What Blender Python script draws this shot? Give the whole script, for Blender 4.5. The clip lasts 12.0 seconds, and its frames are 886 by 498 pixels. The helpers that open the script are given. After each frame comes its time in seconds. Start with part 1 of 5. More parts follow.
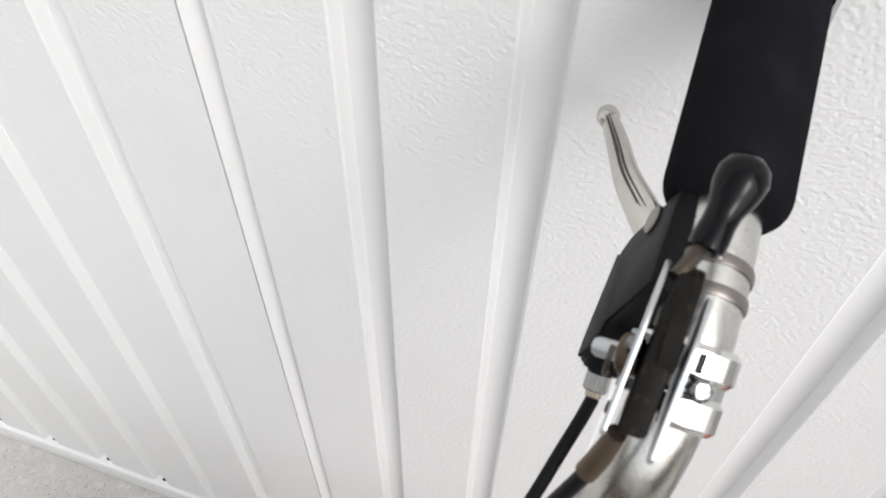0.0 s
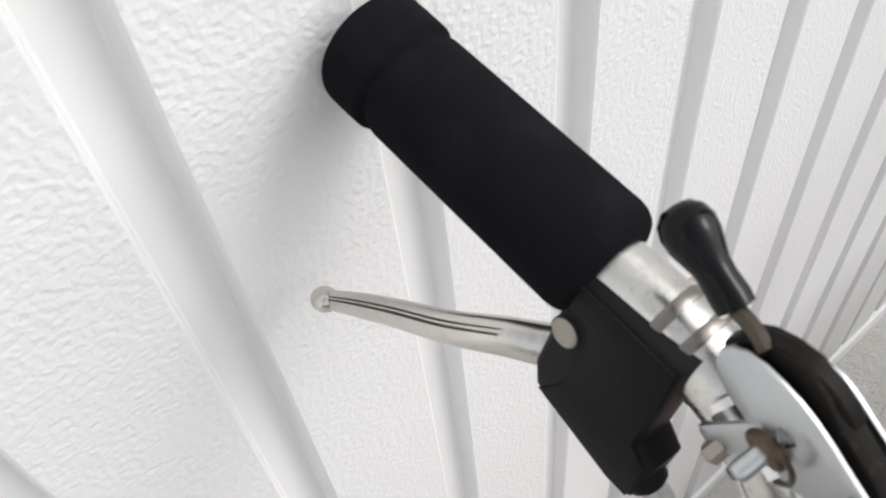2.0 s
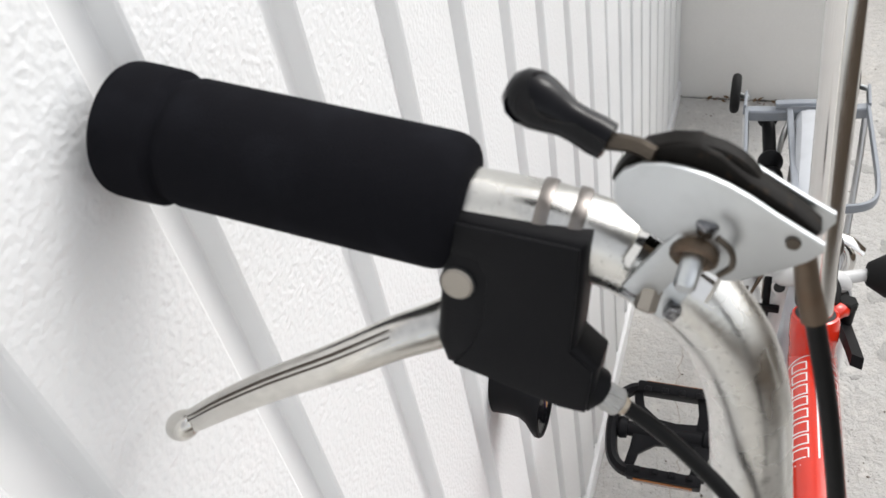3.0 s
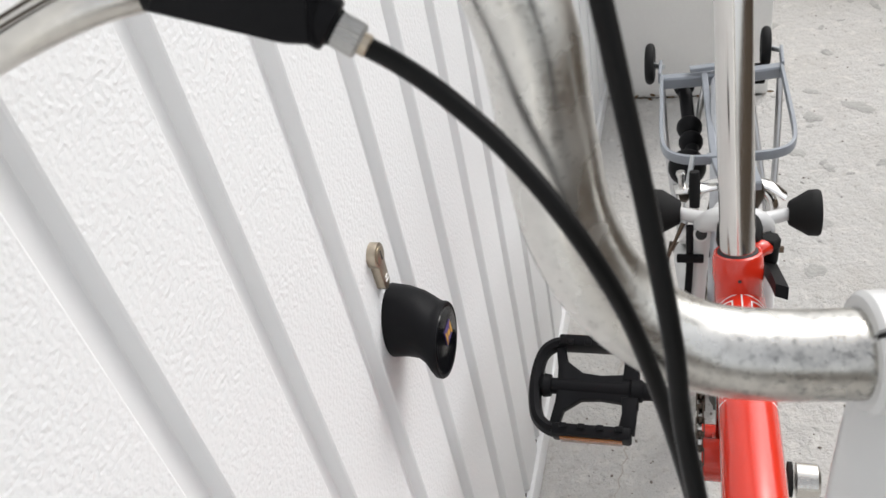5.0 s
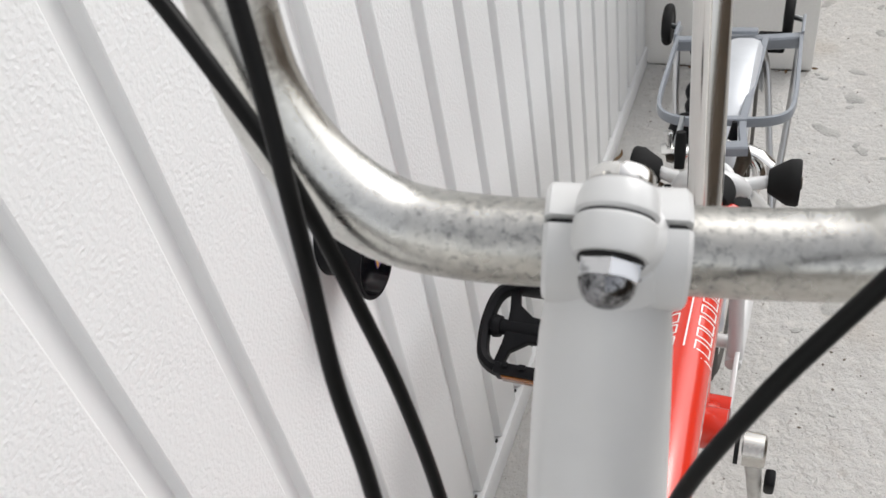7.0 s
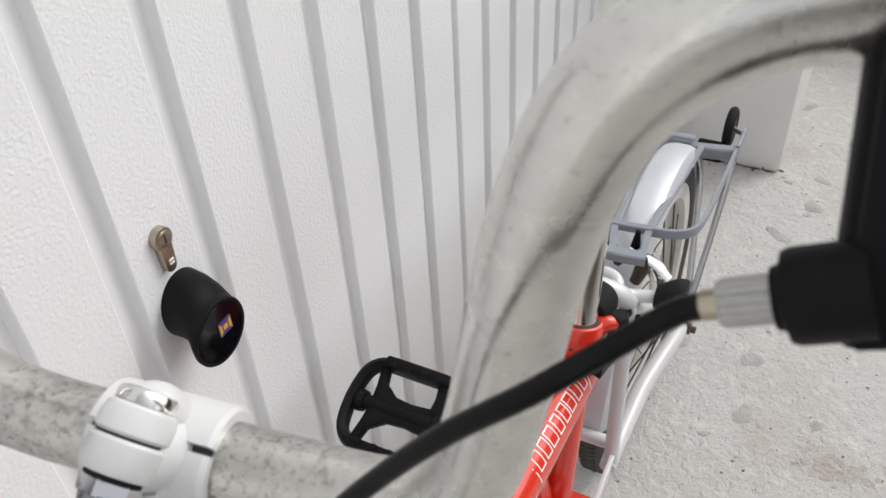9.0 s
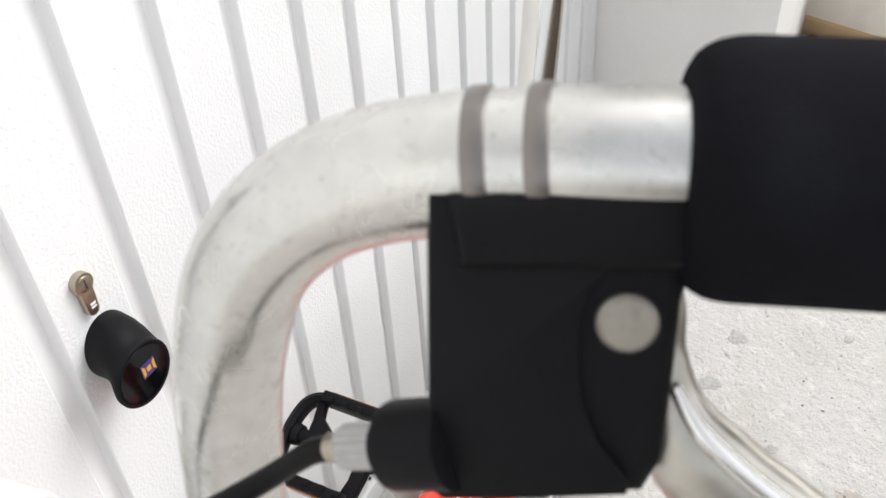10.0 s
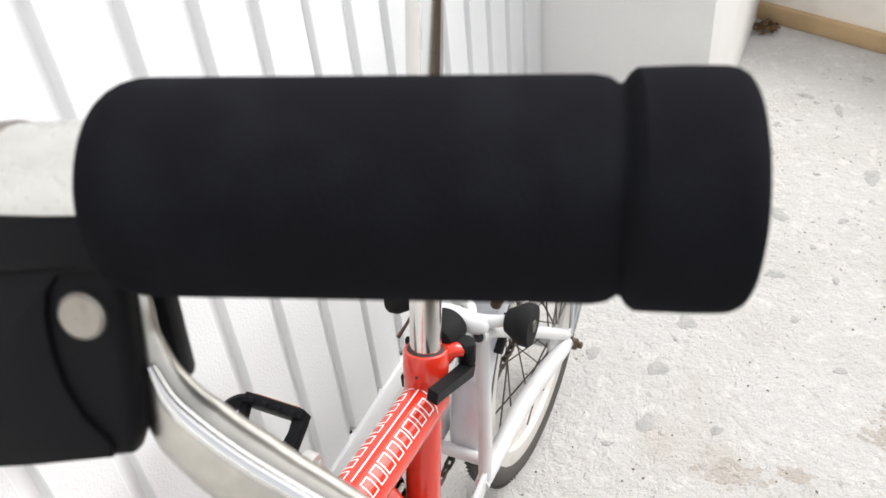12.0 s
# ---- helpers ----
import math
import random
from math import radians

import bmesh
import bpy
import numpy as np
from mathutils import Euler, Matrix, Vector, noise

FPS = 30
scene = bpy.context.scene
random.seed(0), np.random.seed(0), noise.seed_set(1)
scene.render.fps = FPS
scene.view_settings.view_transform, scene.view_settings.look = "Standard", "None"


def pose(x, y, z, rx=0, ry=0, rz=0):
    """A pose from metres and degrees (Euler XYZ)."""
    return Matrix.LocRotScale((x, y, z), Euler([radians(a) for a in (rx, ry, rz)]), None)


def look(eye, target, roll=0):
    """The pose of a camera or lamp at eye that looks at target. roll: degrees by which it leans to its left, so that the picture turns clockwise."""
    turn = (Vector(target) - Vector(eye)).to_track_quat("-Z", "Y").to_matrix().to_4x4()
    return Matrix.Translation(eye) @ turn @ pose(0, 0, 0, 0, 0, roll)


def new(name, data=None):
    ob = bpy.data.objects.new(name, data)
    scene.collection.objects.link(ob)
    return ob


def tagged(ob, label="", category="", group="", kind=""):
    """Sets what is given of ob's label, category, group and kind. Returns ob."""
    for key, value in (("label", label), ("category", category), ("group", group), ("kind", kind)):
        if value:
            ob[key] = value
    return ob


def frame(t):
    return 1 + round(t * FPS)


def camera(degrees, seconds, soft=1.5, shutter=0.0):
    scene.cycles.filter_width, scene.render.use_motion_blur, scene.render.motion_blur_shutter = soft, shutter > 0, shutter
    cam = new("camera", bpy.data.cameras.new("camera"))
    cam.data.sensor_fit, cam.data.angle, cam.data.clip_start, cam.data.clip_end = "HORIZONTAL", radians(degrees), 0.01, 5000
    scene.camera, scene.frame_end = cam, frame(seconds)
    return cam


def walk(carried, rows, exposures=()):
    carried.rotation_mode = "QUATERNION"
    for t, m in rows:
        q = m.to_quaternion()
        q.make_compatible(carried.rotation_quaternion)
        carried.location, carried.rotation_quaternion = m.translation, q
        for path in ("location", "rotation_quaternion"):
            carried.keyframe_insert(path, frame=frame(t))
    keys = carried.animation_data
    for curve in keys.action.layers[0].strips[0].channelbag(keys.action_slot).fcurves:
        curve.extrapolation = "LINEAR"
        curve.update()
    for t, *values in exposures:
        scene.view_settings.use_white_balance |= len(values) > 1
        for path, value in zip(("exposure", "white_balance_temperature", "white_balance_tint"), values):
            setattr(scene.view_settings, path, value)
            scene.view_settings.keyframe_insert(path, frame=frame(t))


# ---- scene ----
cam = camera(54.7, 12.0)
cam.data.dof.use_dof, cam.data.dof.focus_distance, cam.data.dof.aperture_fstop = True, 0.55, 32.0
PATH = [
    (0, (0.2596, 0.1752, 1.1464), (-0.8367, -0.183, -0.484), 1.6),
    (0.5, (0.247, 0.16, 1.153), (-0.958, -0.035, -0.431), 0.6),
    (1, (0.209, 0.14, 1.143), (-1.003, 0.151, -0.449), -1.9),
    (1.5, (0.179, 0.093, 1.136), (-0.923, 0.627, -0.445), -2.2),
    (2, (0.179, 0.098, 1.137), (-0.846, 0.811, -0.426), -7.5),
    (2.5, (0.155, 0.069, 1.115), (-0.567, 1.17, -0.39), -6.7),
    (3, (0.165, 0.055, 1.102), (-0.493, 1.365, -0.259), -12.5),
    (3.5, (0.185, 0.05, 1.054), (-0.434, 1.403, -0.282), -15.3),
    (5.5, (0.217, 0.039, 0.987), (-0.357, 1.478, -0.278), -13.0),
    (6, (0.24, 0.04, 0.975), (-0.379, 1.44, -0.311), -13.7),
    (6.5, (0.266, 0.036, 0.97), (-0.417, 1.381, -0.343), -13.7),
    (8.5, (0.374, 0.089, 0.974), (-0.352, 1.399, -0.352), -5.5),
    (9, (0.393, 0.107, 1.005), (-0.343, 1.459, -0.272), -3.5),
    (9.5, (0.416, 0.129, 1.02), (-0.338, 1.488, -0.238), -3.3),
    (10, (0.442, 0.136, 1.027), (-0.291, 1.509, -0.229), -3.5),
    (10.5, (0.475, 0.142, 1.034), (-0.227, 1.529, -0.224), -3.6),
    (11, (0.497, 0.149, 1.035), (-0.177, 1.552, -0.221), -4.0),
    (11.5, (0.518, 0.155, 1.041), (-0.182, 1.545, -0.216), -5.2),
    (12, (0.529, 0.155, 1.038), (-0.206, 1.524, -0.221), -6.2),
]
EXPOSURES = [(0.0, -1.91), (0.5, -1.91), (1.0, -1.96), (2.0, -1.86), (2.5, -1.71), (3.5, -1.7), (5.5, -1.84), (6.5, -1.91), (8.5, -1.92), (9.0, -1.99), (9.5, -1.73), (10.0, -1.5), (10.5, -1.17), (11.0, -0.98), (11.5, -1.22), (12.0, -1.35)]
walk(cam, [(t, look(e, g, r)) for t, e, g, r in PATH], EXPOSURES)


# ---- light ----
world = bpy.data.worlds.new("world")
scene.world = world
world.use_nodes = True
wn, wl = world.node_tree.nodes, world.node_tree.links
sky = wn.new("ShaderNodeTexSky")
sky.sky_type, sky.sun_disc = "NISHITA", False
sky.sun_elevation, sky.sun_rotation = radians(47.0), radians(40.0)
sky.dust_density, sky.air_density = 3.0, 1.0
soften = wn.new("ShaderNodeHueSaturation")
soften.inputs["Saturation"].default_value = 0.18
wl.new(sky.outputs[0], soften.inputs["Color"])
wl.new(soften.outputs[0], wn["Background"].inputs["Color"])
wn["Background"].inputs["Strength"].default_value = 0.92

sun = new("sun", bpy.data.lights.new("sun", "SUN"))
sun.data.energy, sun.data.angle, sun.data.color = 1.5, radians(19), (0.98, 0.97, 0.94)
sun.matrix_world = look((0.76, 0.92, 1.28), (0, 0, 0))


# ---- materials ----
def material(name, color, rough=0.5, metal=0.0, grain=0.0, grain_scale=400.0, stain=0.0, stain_scale=12.0,
             stain_color=None, bump=0.0, bump_scale=600.0, coat=0.0, spec=0.5, rough_var=0.0, lo=0.5, hi=0.72):
    """A surface with fine grain, larger stains and relief, in object space."""
    m = bpy.data.materials.new(name)
    m.use_nodes = True
    n, l = m.node_tree.nodes, m.node_tree.links
    p = n["Principled BSDF"]
    p.inputs["Roughness"].default_value, p.inputs["Metallic"].default_value = rough, metal
    p.inputs["Coat Weight"].default_value, p.inputs["Specular IOR Level"].default_value = coat, spec
    geo = n.new("ShaderNodeTexCoord")

    def mixed(a, b, fac):
        mx = n.new("ShaderNodeMix")
        mx.data_type = "RGBA"
        for sock, v in ((mx.inputs[6], a), (mx.inputs[7], b)):
            if isinstance(v, tuple):
                sock.default_value = (*v, 1)
            else:
                l.new(v, sock)
        l.new(fac, mx.inputs[0])
        return mx.outputs[2]

    def noisy(scale, lo, hi, amount, detail=4.0):
        t = n.new("ShaderNodeTexNoise")
        t.inputs["Scale"].default_value, t.inputs["Detail"].default_value = scale, detail
        l.new(geo.outputs["Object"], t.inputs["Vector"])
        r = n.new("ShaderNodeMapRange")
        r.inputs[1].default_value, r.inputs[2].default_value, r.inputs[4].default_value = lo, hi, amount
        l.new(t.outputs[0], r.inputs[0])
        return r.outputs[0]

    c = tuple(color)
    if grain:
        c = mixed(c, tuple(v * 0.6 for v in color), noisy(grain_scale, 0.35, 0.75, grain))
    if stain:
        c = mixed(c, tuple(stain_color or [v * 0.5 for v in color]), noisy(stain_scale, lo, hi, stain, 6.0))
    if isinstance(c, tuple):
        p.inputs["Base Color"].default_value = (*c, 1)
    else:
        l.new(c, p.inputs["Base Color"])
    if rough_var:
        a = n.new("ShaderNodeMath")
        a.inputs[1].default_value = rough
        l.new(noisy(stain_scale * 2, 0.3, 0.8, rough_var), a.inputs[0])
        l.new(a.outputs[0], p.inputs["Roughness"])
    if bump:
        t = n.new("ShaderNodeTexNoise")
        t.inputs["Scale"].default_value, t.inputs["Detail"].default_value = bump_scale, 3.0
        l.new(geo.outputs["Object"], t.inputs["Vector"])
        b = n.new("ShaderNodeBump")
        b.inputs["Strength"].default_value, b.inputs["Distance"].default_value = bump, 0.001
        l.new(t.outputs[0], b.inputs["Height"])
        l.new(b.outputs[0], p.inputs["Normal"])
    return m


def relief(m, layers):
    """Adds relief: layers of (texture, scale, stretch, height in metres)."""
    n, l = m.node_tree.nodes, m.node_tree.links
    co = n.new("ShaderNodeTexCoord")
    normal = None
    for kind, scale, stretch, height, lo, hi in layers:
        mp = n.new("ShaderNodeMapping")
        mp.inputs["Scale"].default_value = stretch
        l.new(co.outputs["Object"], mp.inputs["Vector"])
        t = n.new("ShaderNodeTexNoise")
        t.inputs["Scale"].default_value = scale
        t.inputs["Detail"].default_value, t.inputs["Distortion"].default_value = (3.0, 0.6) if kind == "noise" else (0.6, 0.0)
        l.new(mp.outputs[0], t.inputs["Vector"])
        r = n.new("ShaderNodeMapRange")
        r.inputs[1].default_value, r.inputs[2].default_value = lo, hi
        l.new(t.outputs[0], r.inputs[0])
        b = n.new("ShaderNodeBump")
        b.inputs["Strength"].default_value, b.inputs["Distance"].default_value = 1.0, height
        l.new(r.outputs[0], b.inputs["Height"])
        if normal:
            l.new(normal, b.inputs["Normal"])
        normal = b.outputs[0]
    l.new(normal, n["Principled BSDF"].inputs["Normal"])
    return m


def specks(m, scale, lo, hi, colour, amount, where=None):
    """Scatters small spots of another colour over a material."""
    n, l = m.node_tree.nodes, m.node_tree.links
    base = n["Principled BSDF"].inputs["Base Color"]
    under = base.links[0].from_socket
    co, t, r, mx = n.new("ShaderNodeTexCoord"), n.new("ShaderNodeTexNoise"), n.new("ShaderNodeMapRange"), n.new("ShaderNodeMix")
    t.inputs["Scale"].default_value, t.inputs["Detail"].default_value = scale, 4.0
    r.inputs[1].default_value, r.inputs[2].default_value, r.inputs[4].default_value = lo, hi, amount
    mx.data_type = "RGBA"
    mx.inputs[7].default_value = (*colour, 1)
    l.new(co.outputs["Object"], t.inputs["Vector"])
    l.new(t.outputs[0], r.inputs[0])
    l.new(under, mx.inputs[6])
    fac = r.outputs[0]
    if where:
        mul = n.new("ShaderNodeMath")
        mul.operation = "MULTIPLY"
        l.new(fac, mul.inputs[0])
        l.new(where, mul.inputs[1])
        fac = mul.outputs[0]
    l.new(fac, mx.inputs[0])
    l.new(mx.outputs[2], base)
    return m


def band(m, axis, mid, half, soft):
    """A factor that is 1 near mid along an axis of object space and fades out over soft metres."""
    n, l = m.node_tree.nodes, m.node_tree.links
    co, sp, off, ab, r = n.new("ShaderNodeTexCoord"), n.new("ShaderNodeSeparateXYZ"), n.new("ShaderNodeMath"), n.new("ShaderNodeMath"), n.new("ShaderNodeMapRange")
    off.operation, ab.operation = "SUBTRACT", "ABSOLUTE"
    off.inputs[1].default_value = mid
    r.inputs[1].default_value, r.inputs[2].default_value = half + soft, half
    l.new(co.outputs["Object"], sp.inputs[0])
    l.new(sp.outputs[axis], off.inputs[0])
    l.new(off.outputs[0], ab.inputs[0])
    l.new(ab.outputs[0], r.inputs[0])
    return r.outputs[0]


def concrete(name):
    """Rough trowelled concrete: sandy grain, small dark pits, pale and brownish clouds."""
    m = material(name, (0.61, 0.598, 0.575), 0.92, grain=0.40, grain_scale=420.0, stain=0.4, stain_scale=5.0, stain_color=(0.45, 0.425, 0.39), lo=0.48, hi=0.70, spec=0.2)
    specks(m, 38.0, 0.56, 0.66, (0.70, 0.675, 0.635), 0.5)
    specks(m, 60.0, 0.62, 0.70, (0.42, 0.395, 0.365), 0.6)
    specks(m, 150.0, 0.67, 0.72, (0.22, 0.195, 0.17), 0.7)
    specks(m, 3.2, 0.60, 0.68, (0.46, 0.41, 0.35), 0.4)
    return relief(m, [("noise", 22.0, (1, 1, 1), 0.0022, 0.3, 0.75), ("noise", 62.0, (1, 1, 1), 0.0018, 0.3, 0.75), ("noise", 140.0, (1, 1, 1), 0.0013, 0.3, 0.75),
                      ("noise", 400.0, (1, 1, 1), 0.0007, 0.3, 0.7), ("noise", 210.0, (1, 1, 1), 0.0012, 0.76, 0.66)])


DOOR = relief(material("stucco_door_paint", (0.795, 0.80, 0.80), 0.45, stain=0.12, stain_scale=3.0),
              [("peel", 320.0, (1, 1, 1.1), 0.00030, 0.25, 0.75), ("peel", 560.0, (1, 1, 1), 0.00012, 0.25, 0.75)])
DOORSMOOTH = material("smooth_door_paint", (0.795, 0.80, 0.80), 0.5, stain=0.12, stain_scale=3.0, bump=0.05, bump_scale=300.0)
# near-black for rubber, and painted in for shade inside gaps, slots and holes
SEAM = material("seam_rubber_hole_shade", (0.03, 0.03, 0.03), 0.8)
WALLW = material("white_render", (0.85, 0.84, 0.815), 0.85, grain=0.08, stain=0.1, stain_scale=5.0, bump=0.5, bump_scale=180.0)
CREAM = material("cream_render", (0.87, 0.82, 0.75), 0.85, grain=0.1, stain=0.15, bump=0.5, bump_scale=180.0)
TAN = material("tan_plinth", (0.54, 0.38, 0.21), 0.85, grain=0.2, stain=0.25, bump=0.5)
CONCRETE = specks(specks(concrete("concrete"), 95.0, 0.52, 0.70, (0.53, 0.51, 0.48), 0.6), 300.0, 0.67, 0.72, (0.13, 0.115, 0.10), 0.85)
STONE = relief(material("worn_aggregate", (0.45, 0.44, 0.42), 0.8, grain=0.3, grain_scale=300.0, stain=0.5, stain_scale=45.0), [("noise", 160.0, (1, 1, 1), 0.0014, 0.3, 0.7)])
BROWNSTAIN = relief(material("damp_concrete", (0.46, 0.42, 0.375), 0.9, grain=0.4, grain_scale=300.0, stain=0.6, stain_scale=30.0, stain_color=(0.55, 0.52, 0.48)), [("noise", 90.0, (1, 1, 1), 0.002, 0.3, 0.7)])
GREASE = material("greasy_works", (0.010, 0.009, 0.008), 0.45, stain=0.4, stain_scale=300.0, lo=0.62, hi=0.75, stain_color=(0.07, 0.045, 0.025), bump=0.15, bump_scale=500.0, spec=0.08)
GRIME = material("dark_grime", (0.07, 0.06, 0.05), 0.9, grain=0.4)
LEAF = material("dead_leaf", (0.16, 0.09, 0.035), 0.8, grain=0.4, stain=0.5, stain_scale=90.0)
FOAM = material("black_foam", (0.0090, 0.0090, 0.0110), 0.95, stain=0.6, stain_scale=55.0, stain_color=(0.0140, 0.0145, 0.0180), bump=0.3, bump_scale=2200.0, spec=0.03)
PLASTIC = material("black_plastic", (0.0075, 0.0075, 0.0085), 0.5, spec=0.10, bump=0.10, bump_scale=900.0)
GLOSSBLACK = material("glossy_black_plastic", (0.003, 0.003, 0.004), 0.07, spec=0.2)
CABLE = material("black_cable_housing", (0.004, 0.004, 0.004), 0.4, spec=0.16)
TYRE = material("dusty_tyre", (0.085, 0.080, 0.075), 0.8, grain=0.3, stain=0.4, stain_scale=40.0, stain_color=(0.09, 0.08, 0.07), spec=0.2)
RUBBER = material("rubber", (0.012, 0.012, 0.012), 0.75, grain=0.3, spec=0.2)
ALLOY = material("worn_alloy", (0.66, 0.65, 0.62), 0.19, 1.0, grain=0.25, grain_scale=240.0, stain=0.30, stain_scale=34.0, lo=0.56, hi=0.80,
                 stain_color=(0.25, 0.225, 0.185), rough_var=0.20, bump=0.06, bump_scale=500.0)
specks(ALLOY, 130.0, 0.64, 0.76, (0.16, 0.145, 0.125), 0.55)
specks(ALLOY, 700.0, 0.62, 0.72, (0.16, 0.15, 0.14), 0.35)
BARALLOY = material("oxidised_bar_alloy", (0.66, 0.65, 0.62), 0.19, 1.0, grain=0.25, grain_scale=240.0, stain=0.30, stain_scale=34.0, lo=0.56, hi=0.80,
                    stain_color=(0.25, 0.225, 0.185), rough_var=0.20, bump=0.06, bump_scale=500.0)
specks(BARALLOY, 130.0, 0.66, 0.76, (0.16, 0.145, 0.125), 0.5)
specks(BARALLOY, 700.0, 0.62, 0.72, (0.16, 0.15, 0.14), 0.35)
specks(BARALLOY, 25.0, 0.15, 0.45, (0.36, 0.34, 0.30), 0.45, band(BARALLOY, 0, 0.2585, 0.026, 0.050))
specks(BARALLOY, 230.0, 0.48, 0.68, (0.22, 0.22, 0.22), 0.42, band(BARALLOY, 0, 0.2585, 0.030, 0.045))
specks(BARALLOY, 480.0, 0.54, 0.68, (0.10, 0.10, 0.10), 0.5, band(BARALLOY, 0, 0.2585, 0.032, 0.040))
LEVERALLOY = material("brushed_lever_alloy", (0.66, 0.64, 0.60), 0.27, 1.0, grain=0.35, grain_scale=300.0, stain=0.4, stain_scale=70.0, lo=0.58, hi=0.72)
ADJUSTER = material("dull_adjuster", (0.46, 0.455, 0.44), 0.5, 0.6, grain=0.3, grain_scale=500.0)
SCREW = material("dull_screw", (0.36, 0.33, 0.29), 0.5, 0.85, stain=0.6, stain_scale=130.0, stain_color=(0.16, 0.14, 0.12))
RING = material("dull_ring", (0.23, 0.21, 0.195), 0.32, 0.85, grain=0.2, stain=0.3, stain_scale=60.0)
CHROME = material("chrome", (0.70, 0.69, 0.67), 0.09, 1.0, stain=0.15, stain_scale=40, rough_var=0.06)
POSTCHROME = material("polished_post", (0.66, 0.645, 0.62), 0.16, 1.0, stain=0.1, stain_scale=40)
# grime specks over a base and stain darkened to stand for dark reflections
GRIMYCHROME = material("grimy_chrome_dark_reflection", (0.26, 0.26, 0.27), 0.18, 1.0, stain=0.8, stain_scale=120, stain_color=(0.05, 0.05, 0.05))
specks(GRIMYCHROME, 800.0, 0.50, 0.60, (0.012, 0.012, 0.012), 0.7)
NUTCHROME = material("dirty_nut_chrome", (0.60, 0.60, 0.61), 0.14, 1.0, stain=0.6, stain_scale=260, lo=0.52, hi=0.66, stain_color=(0.05, 0.05, 0.05))
CRANKALLOY = material("dull_crank_alloy", (0.60, 0.59, 0.56), 0.55, 0.55, grain=0.2, grain_scale=300.0, stain=0.35, stain_scale=40.0)
# darker, rougher copy of the brushed lever alloy, for the left lever
DULLEVER = material("dull_lever_alloy", (0.50, 0.475, 0.43), 0.34, 1.0, grain=0.35, grain_scale=300.0, stain=0.4, stain_scale=50.0, lo=0.52, hi=0.72)
STEEL = material("zinc_steel", (0.56, 0.58, 0.59), 0.36, 1.0, stain=0.3, stain_scale=60)
RUSTY = material("rusty_steel", (0.13, 0.098, 0.072), 0.45, 0.85, stain=0.5, stain_scale=150, stain_color=(0.12, 0.07, 0.04))
DARKSTEEL = material("oiled_steel", (0.09, 0.075, 0.06), 0.4, 0.9, stain=0.4, stain_scale=300)
WHITEPAINT = material("white_enamel", (0.62, 0.62, 0.615), 0.28, stain=0.1, stain_scale=30, coat=0.3)
RED = material("red_enamel", (0.63, 0.030, 0.012), 0.22, stain=0.15, stain_scale=40, stain_color=(0.5, 0.02, 0.01), coat=0.5)
GREY = material("grey_rack_paint", (0.26, 0.28, 0.31), 0.4, grain=0.1, stain=0.2, stain_scale=60)
SILVERPAINT = material("silver_tube", (0.60, 0.60, 0.60), 0.3, 0.9, stain=0.2, stain_scale=60)
WHITEDECAL = material("white_decal", (0.82, 0.80, 0.78), 0.4)
BRASSKEY = material("nickel_brass", (0.45, 0.39, 0.31), 0.35, 1.0, stain=0.3, stain_scale=200)
ORANGE = material("amber_reflector", (0.30, 0.10, 0.015), 0.25, coat=0.5)


# ---- builders ----
def finish(name, bm, mat, smooth=True):
    me = bpy.data.meshes.new(name)
    bm.normal_update()
    if smooth:
        for f in bm.faces:
            f.smooth = True
        for e in bm.edges:
            if len(e.link_faces) == 2 and e.calc_face_angle(0) > 0.6:
                e.smooth = False
    bm.to_mesh(me)
    bm.free()
    me.materials.append(mat)
    return new(name, me)


def base_of(o):
    return o.matrix_basis.translation if o.parent is None else base_of(o.parent)


def part(name, bm, mat, parent, label="", smooth=True):
    ob = finish(name, bm, mat, smooth)
    ob.parent = parent
    if parent.parent is None:
        ob.matrix_parent_inverse = Matrix.Translation(-parent.matrix_basis.translation)
    return tagged(ob, label)


def thing(name, at, label, category, kind=""):
    e = new(name)
    e.matrix_basis = Matrix.Translation(at)
    return tagged(e, label, category, kind=kind)


def curve_points(pts, steps=6):
    """Catmull-Rom through the points."""
    p = [Vector(q) for q in pts]
    p = [2 * p[0] - p[1]] + p + [2 * p[-1] - p[-2]]
    out = []
    for i in range(1, len(p) - 2):
        for k in range(steps):
            t = k / steps
            out.append(0.5 * (2 * p[i] + (p[i + 1] - p[i - 1]) * t + (2 * p[i - 1] - 5 * p[i] + 4 * p[i + 1] - p[i + 2]) * t * t
                              + (3 * p[i] - p[i - 1] - 3 * p[i + 1] + p[i + 2]) * t ** 3))
    out.append(p[-2])
    return out


